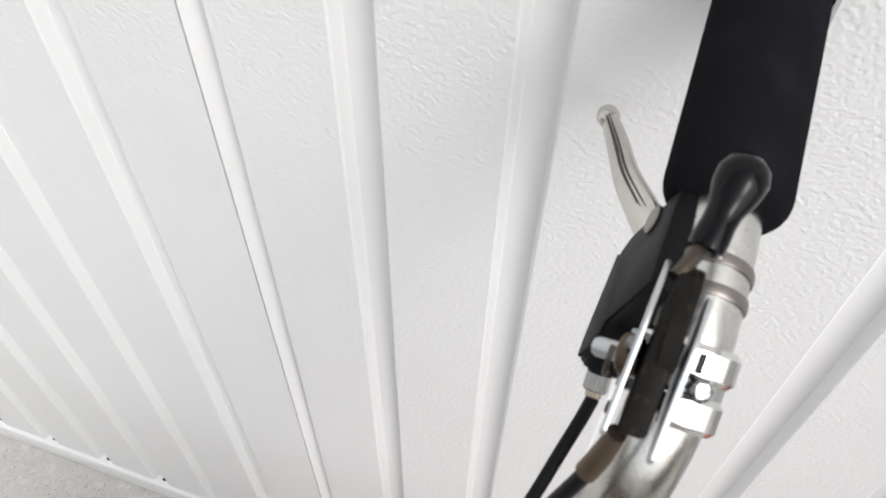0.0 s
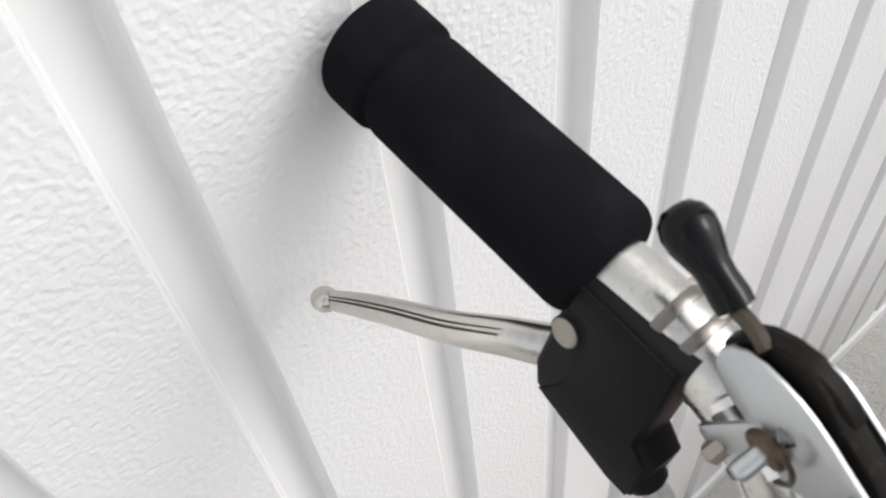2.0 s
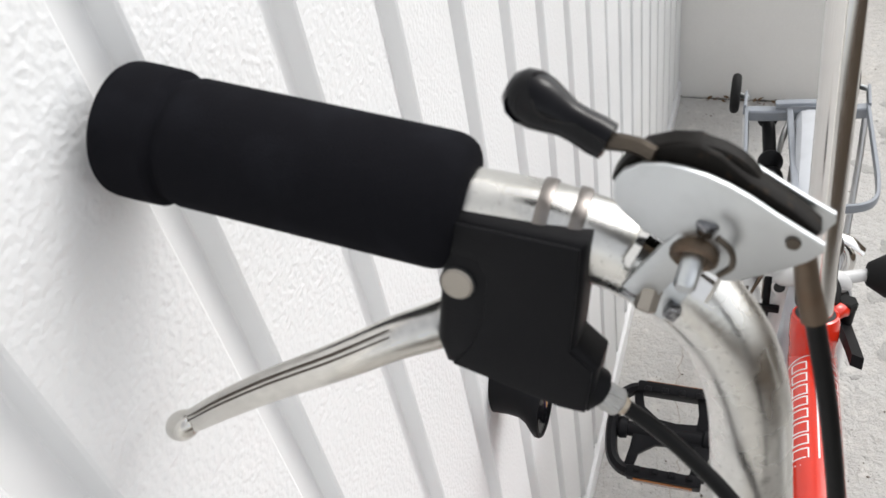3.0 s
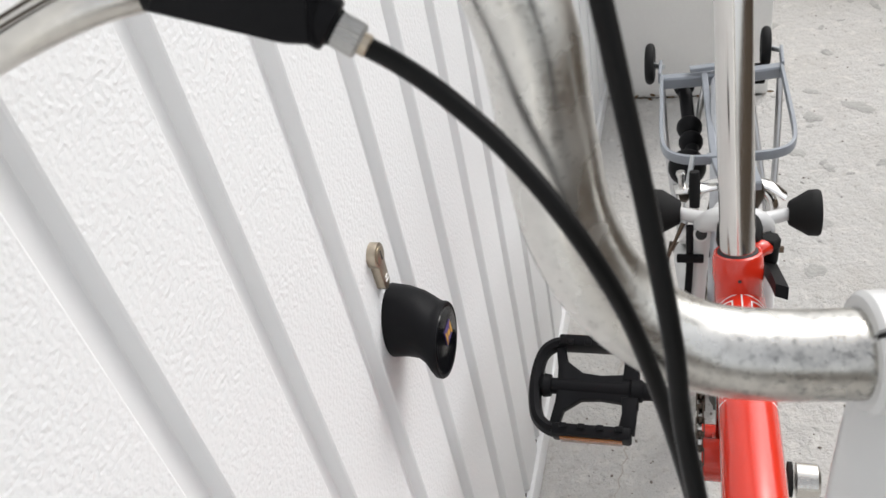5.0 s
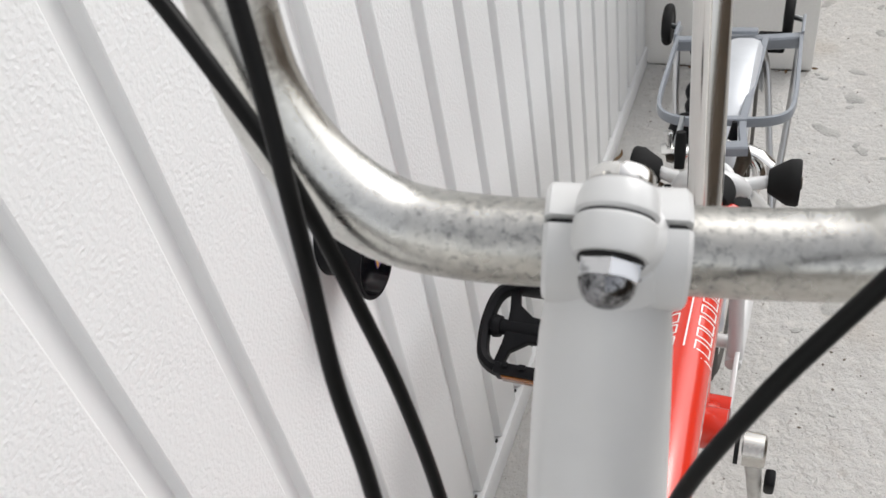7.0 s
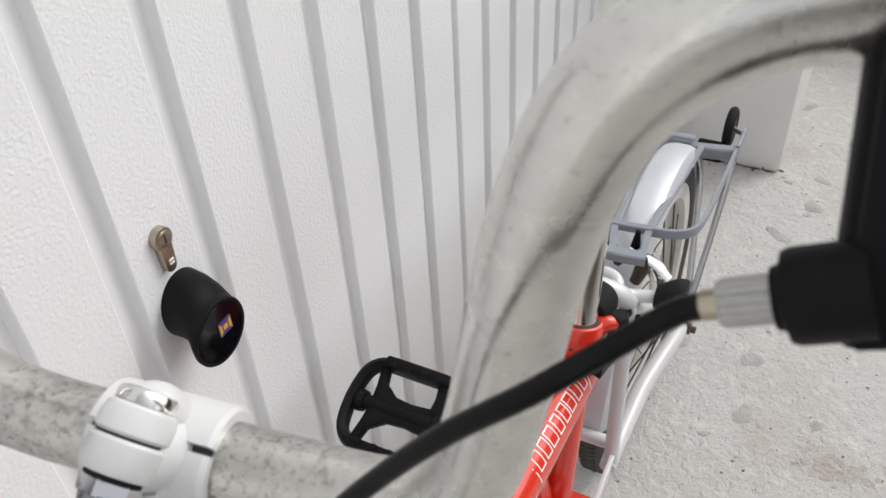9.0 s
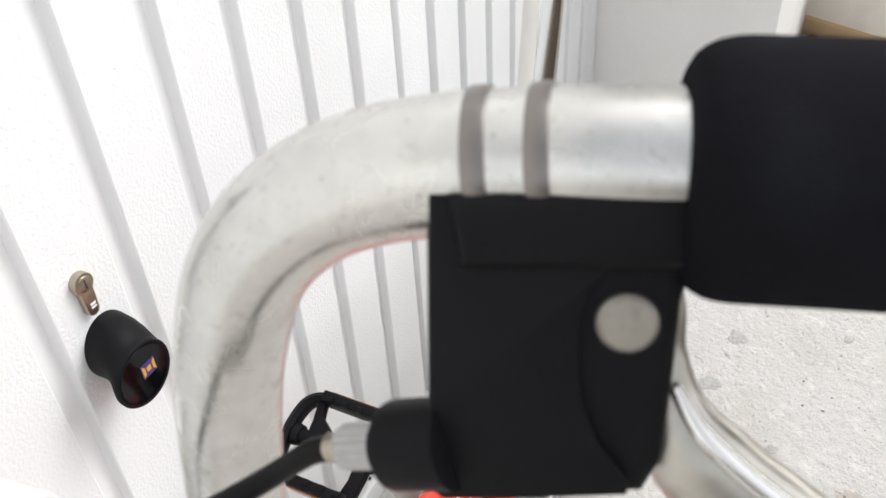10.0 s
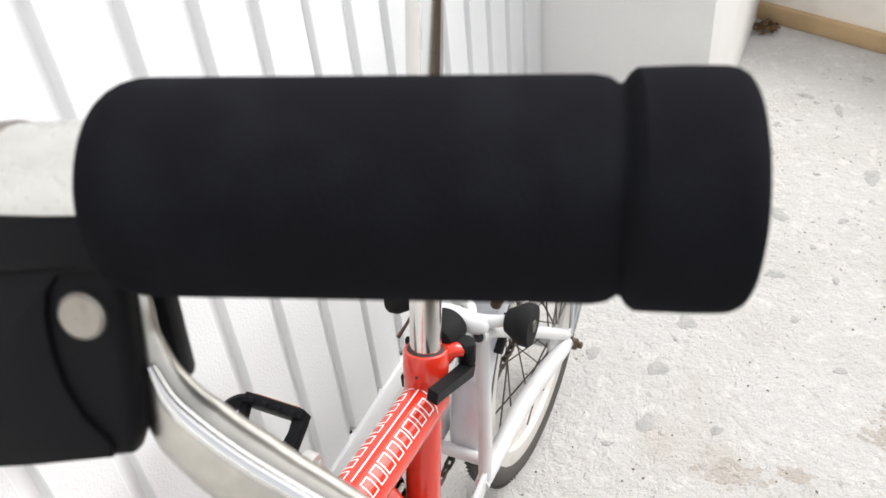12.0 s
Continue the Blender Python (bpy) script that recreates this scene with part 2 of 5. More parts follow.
def tube(pts, radius, n=16, steps=6, bm=None, flat=1.0, side=None):
    """A swept tube; radius: a number or one for each point; flat: squashes the section along side."""
    bm = bm or bmesh.new()
    line = curve_points(pts, steps) if steps > 1 else [Vector(q) for q in pts]
    m = len(line)
    if isinstance(radius, (int, float)):
        rad = [radius] * m
    else:
        rad = [float(np.interp(i / (m - 1) * (len(radius) - 1), range(len(radius)), radius)) for i in range(m)]
    d = (line[1] - line[0]).normalized()
    u = (Vector(side) if side else d.orthogonal())
    u = (u - d * u.dot(d)).normalized()
    rings = []
    for i, q in enumerate(line):
        d = (line[min(i + 1, m - 1)] - line[max(i - 1, 0)]).normalized()
        u = (u - d * u.dot(d)).normalized()
        v = d.cross(u)
        rings.append([bm.verts.new(q + rad[i] * (flat * math.cos(a) * u + math.sin(a) * v)) for a in np.linspace(0, 2 * math.pi, n, endpoint=False)])
    for a, b in zip(rings, rings[1:]):
        for k in range(n):
            bm.faces.new((a[k], a[(k + 1) % n], b[(k + 1) % n], b[k]))
    bm.faces.new(rings[0][::-1])
    bm.faces.new(rings[-1])
    return bm


def lathe(profile, start, way, n=32, bm=None):
    """A turned body: profile of (distance along, radius) from start in the direction way."""
    bm = bm or bmesh.new()
    start, d = Vector(start), Vector(way).normalized()
    u = d.orthogonal().normalized()
    v = d.cross(u)
    rings = []
    for h, r in profile:
        rings.append([bm.verts.new(start + d * h + max(r, 1e-5) * (math.cos(a) * u + math.sin(a) * v)) for a in np.linspace(0, 2 * math.pi, n, endpoint=False)])
    for a, b in zip(rings, rings[1:]):
        for k in range(n):
            bm.faces.new((a[k], a[(k + 1) % n], b[(k + 1) % n], b[k]))
    bm.faces.new(rings[0][::-1])
    bm.faces.new(rings[-1])
    return bm


def rbox(center, size, bevel=0.0, m=None, bm=None, segs=2):
    """A box with rounded edges, turned by m about its centre."""
    part_bm = bmesh.new()
    bmesh.ops.create_cube(part_bm, size=1, matrix=Matrix.Diagonal((*size, 1)))
    if bevel:
        bmesh.ops.bevel(part_bm, geom=part_bm.edges[:], offset=bevel, segments=segs, affect="EDGES", profile=0.5)
    part_bm.transform(Matrix.Translation(center) @ (m or Matrix()))
    return joined(bm, part_bm)


def joined(bm, more):
    if bm is None:
        return more
    me = bpy.data.meshes.new("tmp")
    more.to_mesh(me)
    more.free()
    bm.from_mesh(me)
    bpy.data.meshes.remove(me)
    return bm


def plate(outline, thick, m, bevel=0.0, bm=None, segs=2):
    """A flat outline of (x, y) made thick along its own z, set at the pose m."""
    b = bmesh.new()
    lo = [b.verts.new((x, y, -thick / 2)) for x, y in outline]
    f = b.faces.new(lo)
    r = bmesh.ops.extrude_face_region(b, geom=[f])
    bmesh.ops.translate(b, verts=[v for v in r["geom"] if isinstance(v, bmesh.types.BMVert)], vec=(0, 0, thick))
    bmesh.ops.recalc_face_normals(b, faces=b.faces[:])
    if bevel:
        rim = [e for e in b.edges if len({round(v.co.z, 6) for v in e.verts}) == 1]
        bmesh.ops.bevel(b, geom=rim, offset=bevel, segments=segs, affect="EDGES", profile=0.5)
    b.transform(m)
    return joined(bm, b)


def frame_of(origin, xdir, ydir):
    """A pose with its x along xdir and its y near ydir."""
    x = Vector(xdir).normalized()
    z = x.cross(Vector(ydir)).normalized()
    y = z.cross(x)
    m = Matrix((x, y, z)).transposed().to_4x4()
    m.translation = origin
    return m


# ---- setting ----
PITCH, RIB0 = 0.0838, 0.300
REVEAL_Y, REVEAL_X = 1.646, 0.325

bm = bmesh.new()
S = 60.0
gx = [-S, -8, -3] + list(np.linspace(-1.2, 2.6, 40)) + [6, 14, S]
gy = [-S, -8, -3] + list(np.linspace(-1.2, 3.2, 46)) + [6, 14, S]
grid = [[bm.verts.new((x, y, 0.0)) for y in gy] for x in gx]
for i in range(len(gx) - 1):
    for j in range(len(gy) - 1):
        bm.faces.new((grid[i][j], grid[i + 1][j], grid[i + 1][j + 1], grid[i][j + 1]))
ground = tagged(finish("ground", bm, CONCRETE), "rough pale grey concrete yard with worn patches", "ground", kind="structure")


def door_leaf(name, y0, y1, parent):
    """Pressed sheet with upright grooves; its front lies at x = 0."""
    depth = 0.0095
    prof = [(0.0, y0)]
    k = math.ceil((y0 - RIB0) / PITCH)
    while RIB0 + k * PITCH < y1:
        c = RIB0 + k * PITCH
        for dy, dx in ((-0.0140, 0), (-0.0128, -0.0008), (-0.0112, -depth + 0.0006), (-0.0102, -depth), (0.0052, -depth), (0.0060, -depth + 0.0006), (0.0080, -0.0008), (0.0092, 0)):
            if y0 < c + dy < y1:
                prof.append((dx, c + dy))
        k += 1
    prof.append((0.0, y1))
    b = bmesh.new()
    rows = [[b.verts.new((x, y, z)) for x, y in prof] for z in (0.045, 2.1)]
    back = [[b.verts.new((-0.04, y, z)) for y in (y0, y1)] for z in (0.045, 2.1)]
    n = len(prof)
    for i in range(n - 1):
        b.faces.new((rows[0][i], rows[0][i + 1], rows[1][i + 1], rows[1][i])).material_index = int(prof[i][0] < 0 or prof[i + 1][0] < 0)
    b.faces.new((rows[0][0], rows[1][0], back[1][0], back[0][0]))
    b.faces.new((rows[0][-1], back[0][1], back[1][1], rows[1][-1]))
    b.faces.new((back[0][0], back[1][0], back[1][1], back[0][1]))
    b.faces.new([back[0][0], back[0][1]] + rows[0][::-1])
    b.faces.new([back[1][1], back[1][0]] + rows[1])
    bmesh.ops.recalc_face_normals(b, faces=b.faces[:])
    leaf = part(name, b, DOOR, parent, smooth=False)
    leaf.data.materials.append(DOORSMOOTH)
    return leaf


garage_door = thing("door_1", (0, 0.4, 0), "white grooved steel garage door with stucco-embossed panels, closed", "garage door", kind="structure")
SEAM_A, SEAM_B = RIB0 - 4 * PITCH - 0.006, RIB0 + 7 * PITCH - 0.006
door_leaf("leaf", -2.2, SEAM_A - 0.0007, garage_door)
door_leaf("leaf", SEAM_A + 0.0007, SEAM_B - 0.0008, garage_door)
door_leaf("leaf", SEAM_B + 0.0008, REVEAL_Y - 0.004, garage_door)
# black sheet stands for the shade seen through the seams
part("backing", rbox((-0.05, -0.28, 1.06), (0.012, 3.85, 2.1)), SEAM, garage_door, "dark sheet put in for the shaded gap behind the leaves")
part("sill", rbox((-0.012, -0.28, 0.0215), (0.034, 3.85, 0.043), 0.003), DOOR, garage_door, "white sill strip along the foot of the door")

# near-black strip fills the joint at the end of the last leaf
part("seal", rbox((-0.006, REVEAL_Y - 0.0020, 1.07), (0.008, 0.0030, 2.04)), SEAM, garage_door, "dark strip filling the joint between the door and the pier")
for k in range(-20, 17):
    if RIB0 + k * PITCH < REVEAL_Y - 0.03:
        part("drain_slot", rbox((-0.0045, RIB0 + k * PITCH - 0.001, 0.0455), (0.003, 0.0045, 0.0035), 0.0008), SEAM, garage_door, "small dark drain slot at the foot of a groove")

tagged(finish("wall_north", rbox((REVEAL_X / 2 - 2.5, (REVEAL_Y + 2.60) / 2, 1.4), (REVEAL_X + 5.0, 2.60 - REVEAL_Y, 2.8), 0.004), WALLW),
                    "white rendered pier beside the garage door", "wall", kind="structure")
tagged(finish("wall_above", rbox((-0.15, -0.28, 2.46), (0.36, 3.84, 0.7)), WALLW), "white rendered lintel over the garage door", "wall", kind="structure")
tagged(finish("wall_south", rbox((REVEAL_X / 2 - 2.5, -2.7, 1.4), (REVEAL_X + 5.0, 1.0, 2.8)), WALLW), "white rendered pier beyond the garage door", "wall", kind="structure")
tagged(finish("wall_west", rbox((-4.9, -0.28, 1.4), (0.2, 3.84, 2.8)), WALLW), "white rendered back wall of the garage", "wall", kind="structure")
tagged(finish("ceiling", rbox((-2.485, -0.3, 2.88), (5.03, 5.8, 0.15)), WALLW), "flat white concrete garage roof", "roof", kind="structure")
# height and length cut down so the wall lets sun onto the ground
far_dir = Vector((0.331, -0.135, 0)).normalized()
far_m = frame_of((0.331, 2.425, 0), far_dir, (0.135, 0.331, 0))
tagged(finish("wall_far", rbox(far_m @ Vector((0.25, 0.15, 0.165)), (0.9, 0.24, 0.33), 0, far_m.to_3x3().to_4x4()), CREAM), "cream rendered wall, built low to keep its shade off the yard", "wall", kind="structure")
tagged(finish("trim", rbox(far_m @ Vector((0.25, 0.141, 0.0225)), (0.9, 0.26, 0.045), 0.004, far_m.to_3x3().to_4x4()), TAN), "tan painted plinth along the cream wall", "plinth", kind="structure")

# unseen wall, added only to put a brown band into the chrome
REFLECTED_BROWN = material("brown_reflection_wall", (0.13, 0.095, 0.065), 0.8, grain=0.3, grain_scale=40.0, stain=0.4, stain_scale=3.0)
tagged(finish("wall_east_added", rbox((1.80, 0.5, 0.42), (0.12, 9.0, 0.84)), REFLECTED_BROWN), "unseen low brown wall added for brown reflections in the chrome", "wall", kind="structure")

# worn stones, damp stains and a crack in the concrete
random.seed(11)


def blob(x, y, rx, ry, turn, thick, name, mat, label, n=30, rough=0.26):
    """A thin ragged patch lying flush in the ground."""
    b = bmesh.new()
    ph = [random.uniform(0, 6.28) for _ in range(4)]
    out = []
    for i in range(n):
        a = 2 * math.pi * i / n
        k = 1 + rough * (0.5 * math.sin(2 * a + ph[0]) + 0.45 * math.sin(3 * a + ph[1]) + 0.35 * math.sin(5 * a + ph[2]) + 0.25 * math.sin(9 * a + ph[3]))
        u, v = rx * k * math.cos(a), ry * k * math.sin(a)
        out.append((x + u * math.cos(turn) - v * math.sin(turn), y + u * math.sin(turn) + v * math.cos(turn)))
    low = [b.verts.new((p, q, -0.002)) for p, q in out]
    rim = [b.verts.new((p, q, thick * 0.35)) for p, q in out]
    top = [b.verts.new((x + (p - x) * 0.86, y + (q - y) * 0.86, thick)) for p, q in out]
    for r0, r1 in ((low, rim), (rim, top)):
        for i in range(n):
            b.faces.new((r0[i], r0[(i + 1) % n], r1[(i + 1) % n], r1[i]))
    b.faces.new(top)
    o = finish(name, b, mat)
    o.parent = ground
    return tagged(o, label)


STONES = [(0.376, 1.118, 0.019, 0.016), (0.386, 1.005, 0.024, 0.012), (0.396, 1.236, 0.020, 0.015), (0.404, 1.556, 0.020, 0.017), (0.489, 1.590, 0.032, 0.018),
          (0.420, 1.391, 0.013, 0.010), (0.360, 1.446, 0.028, 0.014), (0.515, 1.407, 0.018, 0.012), (0.408, 1.650, 0.018, 0.010), (0.650, 1.764, 0.027, 0.018),
          (0.616, 2.172, 0.018, 0.011), (0.491, 2.058, 0.020, 0.012), (0.567, 2.010, 0.026, 0.009), (0.639, 1.207, 0.011, 0.008),
          (0.270, 1.116, 0.016, 0.012), (0.560, 1.30, 0.010, 0.007), (0.700, 1.45, 0.013, 0.009), (0.345, 1.93, 0.020, 0.012), (0.450, 1.80, 0.014, 0.008), (0.61, 1.60, 0.012, 0.008)]
for _ in range(60):
    k = random.choice((0.003, 0.004, 0.005, 0.007, 0.009))
    STONES.append((random.uniform(0.33, 0.95), random.uniform(0.75, 2.2), k * random.uniform(0.8, 1.6), k * random.uniform(0.5, 0.9)))
for x, y, rx, ry in STONES:
    blob(x, y, rx * 0.92, ry * 0.92, random.uniform(0, 3.1), 0.0012, "stone", STONE, "worn grey stone showing in the concrete")
# mottled damp stains: many small ragged spots lying close together
for x, y, rx, ry in ((0.515, 0.955, 0.045, 0.020), (0.600, 0.985, 0.018, 0.010), (0.710, 1.105, 0.030, 0.030)):
    spots = bmesh.new()
    for i in range(70):
        cx, cy, r = x + random.gauss(0, rx * 0.55), y + random.gauss(0, ry * 0.55), random.uniform(0.0015, 0.0065)
        z, turn, ph = 0.00025 + 0.00001 * i, random.uniform(0, 6.28), random.uniform(0, 6.28)
        ring = [spots.verts.new((cx + r * (1 + 0.3 * math.sin(3 * t + ph)) * math.cos(t + turn), cy + 0.75 * r * (1 + 0.3 * math.sin(2 * t + ph)) * math.sin(t + turn), z)) for t in np.linspace(0, 2 * math.pi, 11, endpoint=False)]
        spots.faces.new(ring)
    bmesh.ops.recalc_face_normals(spots, faces=spots.faces[:])
    o = finish("stain", spots, BROWNSTAIN, smooth=False)
    o.parent = ground
    tagged(o, "mottled damp stain on the concrete")

crack = bmesh.new()
line = [Vector((0.100 + 0.010 * math.sin(y * 19) + random.uniform(-0.005, 0.005), y, 0)) for y in np.arange(0.58, 1.02, 0.012)]
prev = None
for q in line:
    w = random.uniform(0.0003, 0.0011)
    row = [crack.verts.new(q + Vector((dx, 0, dz))) for dx, dz in ((-w, 0.0003), (w, 0.0003))]
    if prev:
        crack.faces.new((prev[0], prev[1], row[1], row[0]))
    prev = row
o = finish("crack", crack, BROWNSTAIN)
o.parent = ground
tagged(o, "thin dark crack in the concrete")

# dirt gathered in the joint at the pier's foot
joint = tube([(x, REVEAL_Y - 0.001 - random.uniform(0, 0.003), 0.001) for x in np.arange(0.004, 0.326, 0.012)], [random.choice((0.0003, 0.0008, 0.0014, 0.0024)) for _ in range(27)], 6, 2)
o = finish("dirt_line", joint, GRIME)
o.parent = ground
tagged(o, "line of dark dirt along the pier's foot")

# loose grit over the yard
grit = bmesh.new()
for _ in range(900):
    x, y = random.uniform(0.02, 1.1), random.uniform(0.45, 2.3)
    if y > 1.62 and x < 0.33:
        continue
    r = random.choice((0.0008, 0.0010, 0.0012, 0.0016, 0.0022))
    m = Matrix.Translation((x, y, r * 0.3)) @ Matrix.Rotation(random.uniform(0, 6), 4, "Z") @ Matrix.Diagonal((r * random.uniform(0.8, 1.6), r, r * 0.7, 1))
    v = [grit.verts.new(m @ Vector(q)) for q in ((1, 0, 0), (0, 1, 0), (-1, 0, 0), (0, -1, 0), (0.2, 0.1, 1))]
    for i in range(4):
        grit.faces.new((v[i], v[(i + 1) % 4], v[4]))
GRIT = material("grit", (0.20, 0.17, 0.14), 0.9, grain=0.4)
tagged(finish("grit", grit, GRIT, smooth=False), "loose dark grit scattered on the concrete", "grit", kind="stuff")

# dead leaves where the walls meet and a twig by the sill
def litter(cx, cy, sx, sy, count, size):
    b = bmesh.new()
    for _ in range(count):
        c = Vector((cx + random.gauss(0, sx), cy + random.gauss(0, sy), random.uniform(0.002, 0.012)))
        m = Matrix.Translation(c) @ Matrix.Rotation(random.uniform(0, 6.28), 4, "Z") @ Matrix.Rotation(random.uniform(-0.6, 0.6), 4, "X")
        s = size * random.uniform(0.6, 1.3)
        rows = []
        for t, w in ((-1, 0.05), (-0.5, 0.32), (0.1, 0.40), (0.6, 0.26), (1, 0.03)):
            rows.append([b.verts.new(m @ Vector((t * s, side * w * s, 0.18 * s * (abs(side) + t * t)))) for side in (-1, 0, 1)])
        for r0, r1 in zip(rows, rows[1:]):
            for i in range(2):
                b.faces.new((r0[i], r0[i + 1], r1[i + 1], r1[i]))
    return b


tagged(finish("dead_leaves", litter(0.352, 2.385, 0.014, 0.020, 40, 0.012), LEAF, smooth=False), "small heap of dry brown leaves at the wall corner", "leaves", kind="stuff")
tagged(finish("dead_leaves", litter(0.20, 1.632, 0.08, 0.004, 30, 0.006), LEAF, smooth=False), "line of dry litter along the pier's foot", "leaves", kind="stuff")
twig = tube([(0.004, 1.285, 0.003), (0.010, 1.300, 0.006), (0.016, 1.318, 0.004), (0.014, 1.335, 0.003)], [0.0022, 0.0030, 0.0026, 0.0012], 8)
tagged(finish("twig", twig, LEAF), "small curled brown twig lying by the sill", "twig")


# ---- lock and knob of the garage door ----
KEY = Vector((0.0, 0.4215, 0.6462))
outline = [(0.0085 * math.cos(a), 0.0085 * math.sin(a)) for a in np.linspace(radians(-48), radians(228), 22)]
outline += [(0.0050 * math.cos(a), -0.0235 + 0.0050 * math.sin(a)) for a in np.linspace(radians(180), radians(360), 10)]
lock = part("lock_cylinder", plate(outline, 0.008, frame_of(KEY + Vector((0.002, 0, 0)), (0, 1, 0), (0, 0, 1)), 0.0006), BRASSKEY, garage_door, "tarnished nickel lock cylinder")
part("plug", lathe([(0, 0.0062), (0.0010, 0.0062), (0.0014, 0.0056)], KEY + Vector((0.0058, 0, 0)), (1, 0, 0), 24), BRASSKEY, lock)
part("keyhole", rbox(KEY + Vector((0.0072, 0, 0.0003)), (0.0006, 0.0016, 0.0070), 0.0002), SEAM, lock, "dark keyhole slot")
for dz in (-0.0185, -0.0215):
    part("stamp", rbox(KEY + Vector((0.0062, 0.0006, dz)), (0.0004, 0.0045, 0.0014)), WHITEDECAL, lock, "pale stamped mark")
KNOB = Vector((0.0, 0.4255, 0.5795))
b = bmesh.new()
n = 40
rings = []
for x, ry, rz, dy, dz in ((0.0, 0.0232, 0.0285, 0.0005, 0.002), (0.012, 0.0232, 0.0262, -0.001, 0.0035), (0.022, 0.0232, 0.0240, -0.003, 0.0030), (0.028, 0.0240, 0.0238, -0.005, 0.000),
                          (0.0318, 0.0256, 0.0256, -0.0065, -0.0045), (0.0345, 0.0264, 0.0268, -0.0075, -0.0065), (0.0372, 0.0266, 0.0270, -0.0075, -0.0068),
                          (0.0386, 0.0258, 0.0262, -0.0075, -0.0068), (0.0380, 0.0240, 0.0244, -0.0075, -0.0068), (0.0380, 0.0008, 0.0008, -0.0075, -0.0068)):
    rings.append([b.verts.new(KNOB + Vector((x, dy + ry * math.cos(a), dz + rz * math.sin(a)))) for a in np.linspace(0, 2 * math.pi, n, endpoint=False)])
for r0, r1 in zip(rings, rings[1:]):
    for k in range(n):
        b.faces.new((r0[k], r0[(k + 1) % n], r1[(k + 1) % n], r1[k]))
b.faces.new(rings[0][::-1])
b.faces.new(rings[-1])
knob = part("knob", b, PLASTIC, garage_door, "black plastic turning knob with a glossy end face")
FACE = KNOB + Vector((0.0383, -0.0075, -0.0068))
part("face_inlay", lathe([(0, 0.0236), (0.0008, 0.0232), (0.001, 0.0)], FACE + Vector((-0.0004, 0, 0)), (1, 0, 0), 36), GLOSSBLACK, knob, "glossy black disc")
GOLD = material("gold_print", (0.62, 0.33, 0.05), 0.35)
PURPLE = material("purple_print", (0.06, 0.035, 0.16), 0.35)
badge_m = frame_of(FACE + Vector((0.0010, 0.004, 0.003)), (0, 1, 0), (0, 0, 1))
part("badge_ground", plate([(-0.0068, -0.0062), (0.0068, -0.0062), (0.0068, 0.0062), (-0.0068, 0.0062)], 0.0006, badge_m), PURPLE, knob, "small purple badge")
for s in (-1, 1):
    part("badge_bar", plate([(s * 0.0062, -0.0055), (s * 0.0062, 0.0055), (s * 0.0036, 0.0030), (s * 0.0036, -0.0030)][::s], 0.0006, badge_m @ Matrix.Translation((0, 0, 0.0003))), GOLD, knob)
part("badge_bar", plate([(-0.0022, -0.0022), (0.0022, -0.0022), (0.0022, 0.0022), (-0.0022, 0.0022)], 0.0006, badge_m @ Matrix.Translation((0, 0, 0.0003))), GOLD, knob)


# ---- the bicycle ----
bike = thing("folding_bicycle", (0.25, 0.45, 0), "red and white folding bicycle leaning on the garage door", "bicycle")

# handlebar, grips and stem
BAR = [(0.012, 0.2020, 0.9808), (0.06, 0.2023, 0.9720), (0.0985, 0.2025, 0.9648), (0.125, 0.2025, 0.9603), (0.147, 0.2018, 0.9505), (0.1625, 0.1995, 0.9345), (0.1700, 0.1965, 0.914),
       (0.1728, 0.1920, 0.892), (0.1765, 0.1875, 0.869), (0.1860, 0.1860, 0.8485), (0.2020, 0.1870, 0.8335), (0.2230, 0.1897, 0.8278), (0.2555, 0.1960, 0.8245),
       (0.296, 0.2038, 0.8213), (0.3215, 0.2078, 0.8232), (0.3375, 0.2105, 0.8370), (0.3450, 0.2125, 0.862), (0.3508, 0.2140, 0.8985), (0.3550, 0.2160, 0.9190),
       (0.3615, 0.2185, 0.9370), (0.3720, 0.2218, 0.9495), (0.3860, 0.2260, 0.9567), (0.4060, 0.2318, 0.9600), (0.4290, 0.2382, 0.9612), (0.510, 0.2650, 0.9590)]
BAR_R = [0.0104] * 8 + [0.0106, 0.0108] + [0.0112] * 5 + [0.0108, 0.0104] + [0.0102] * 4 + [0.0104, 0.0106, 0.0106, 0.0106]
part("handlebar", tube(BAR, BAR_R, 28), BARALLOY, bike, "worn scratched bare aluminium handlebar")
R_IN, R_END = Vector((0.1010, 0.2020, 0.9655)), Vector((0.0060, 0.2015, 0.9830))
L_IN, L_END = Vector((0.4255, 0.2361, 0.9610)), Vector((0.5212, 0.2687, 0.9588))
GRIP = [(0, 0.0110), (0.0002, 0.0122), (0.0006, 0.0137), (0.0014, 0.0150), (0.0026, 0.0159), (0.0042, 0.0166), (0.0060, 0.0170), (0.0080, 0.01715), (0.0809, 0.0170), (0.0832, 0.0166), (0.0848, 0.0156),
        (0.0856, 0.0158), (0.0864, 0.0170), (0.0876, 0.0179), (0.0950, 0.0181), (0.1010, 0.0180), (0.1026, 0.0177), (0.1037, 0.0171), (0.1044, 0.0162), (0.1048, 0.0150), (0.1050, 0.0130), (0.1053, 0.0070), (0.1053, 0.0)]
for a, b, fat in ((R_IN, R_END, 1.012), (L_IN, L_END, 1.045)):
    k = (b - a).length / 0.105
    part("grip", lathe([(h * k, r * fat) for h, r in GRIP], a, b - a, 48), FOAM, bike, "black foam handlebar grip with a ringed end cap")
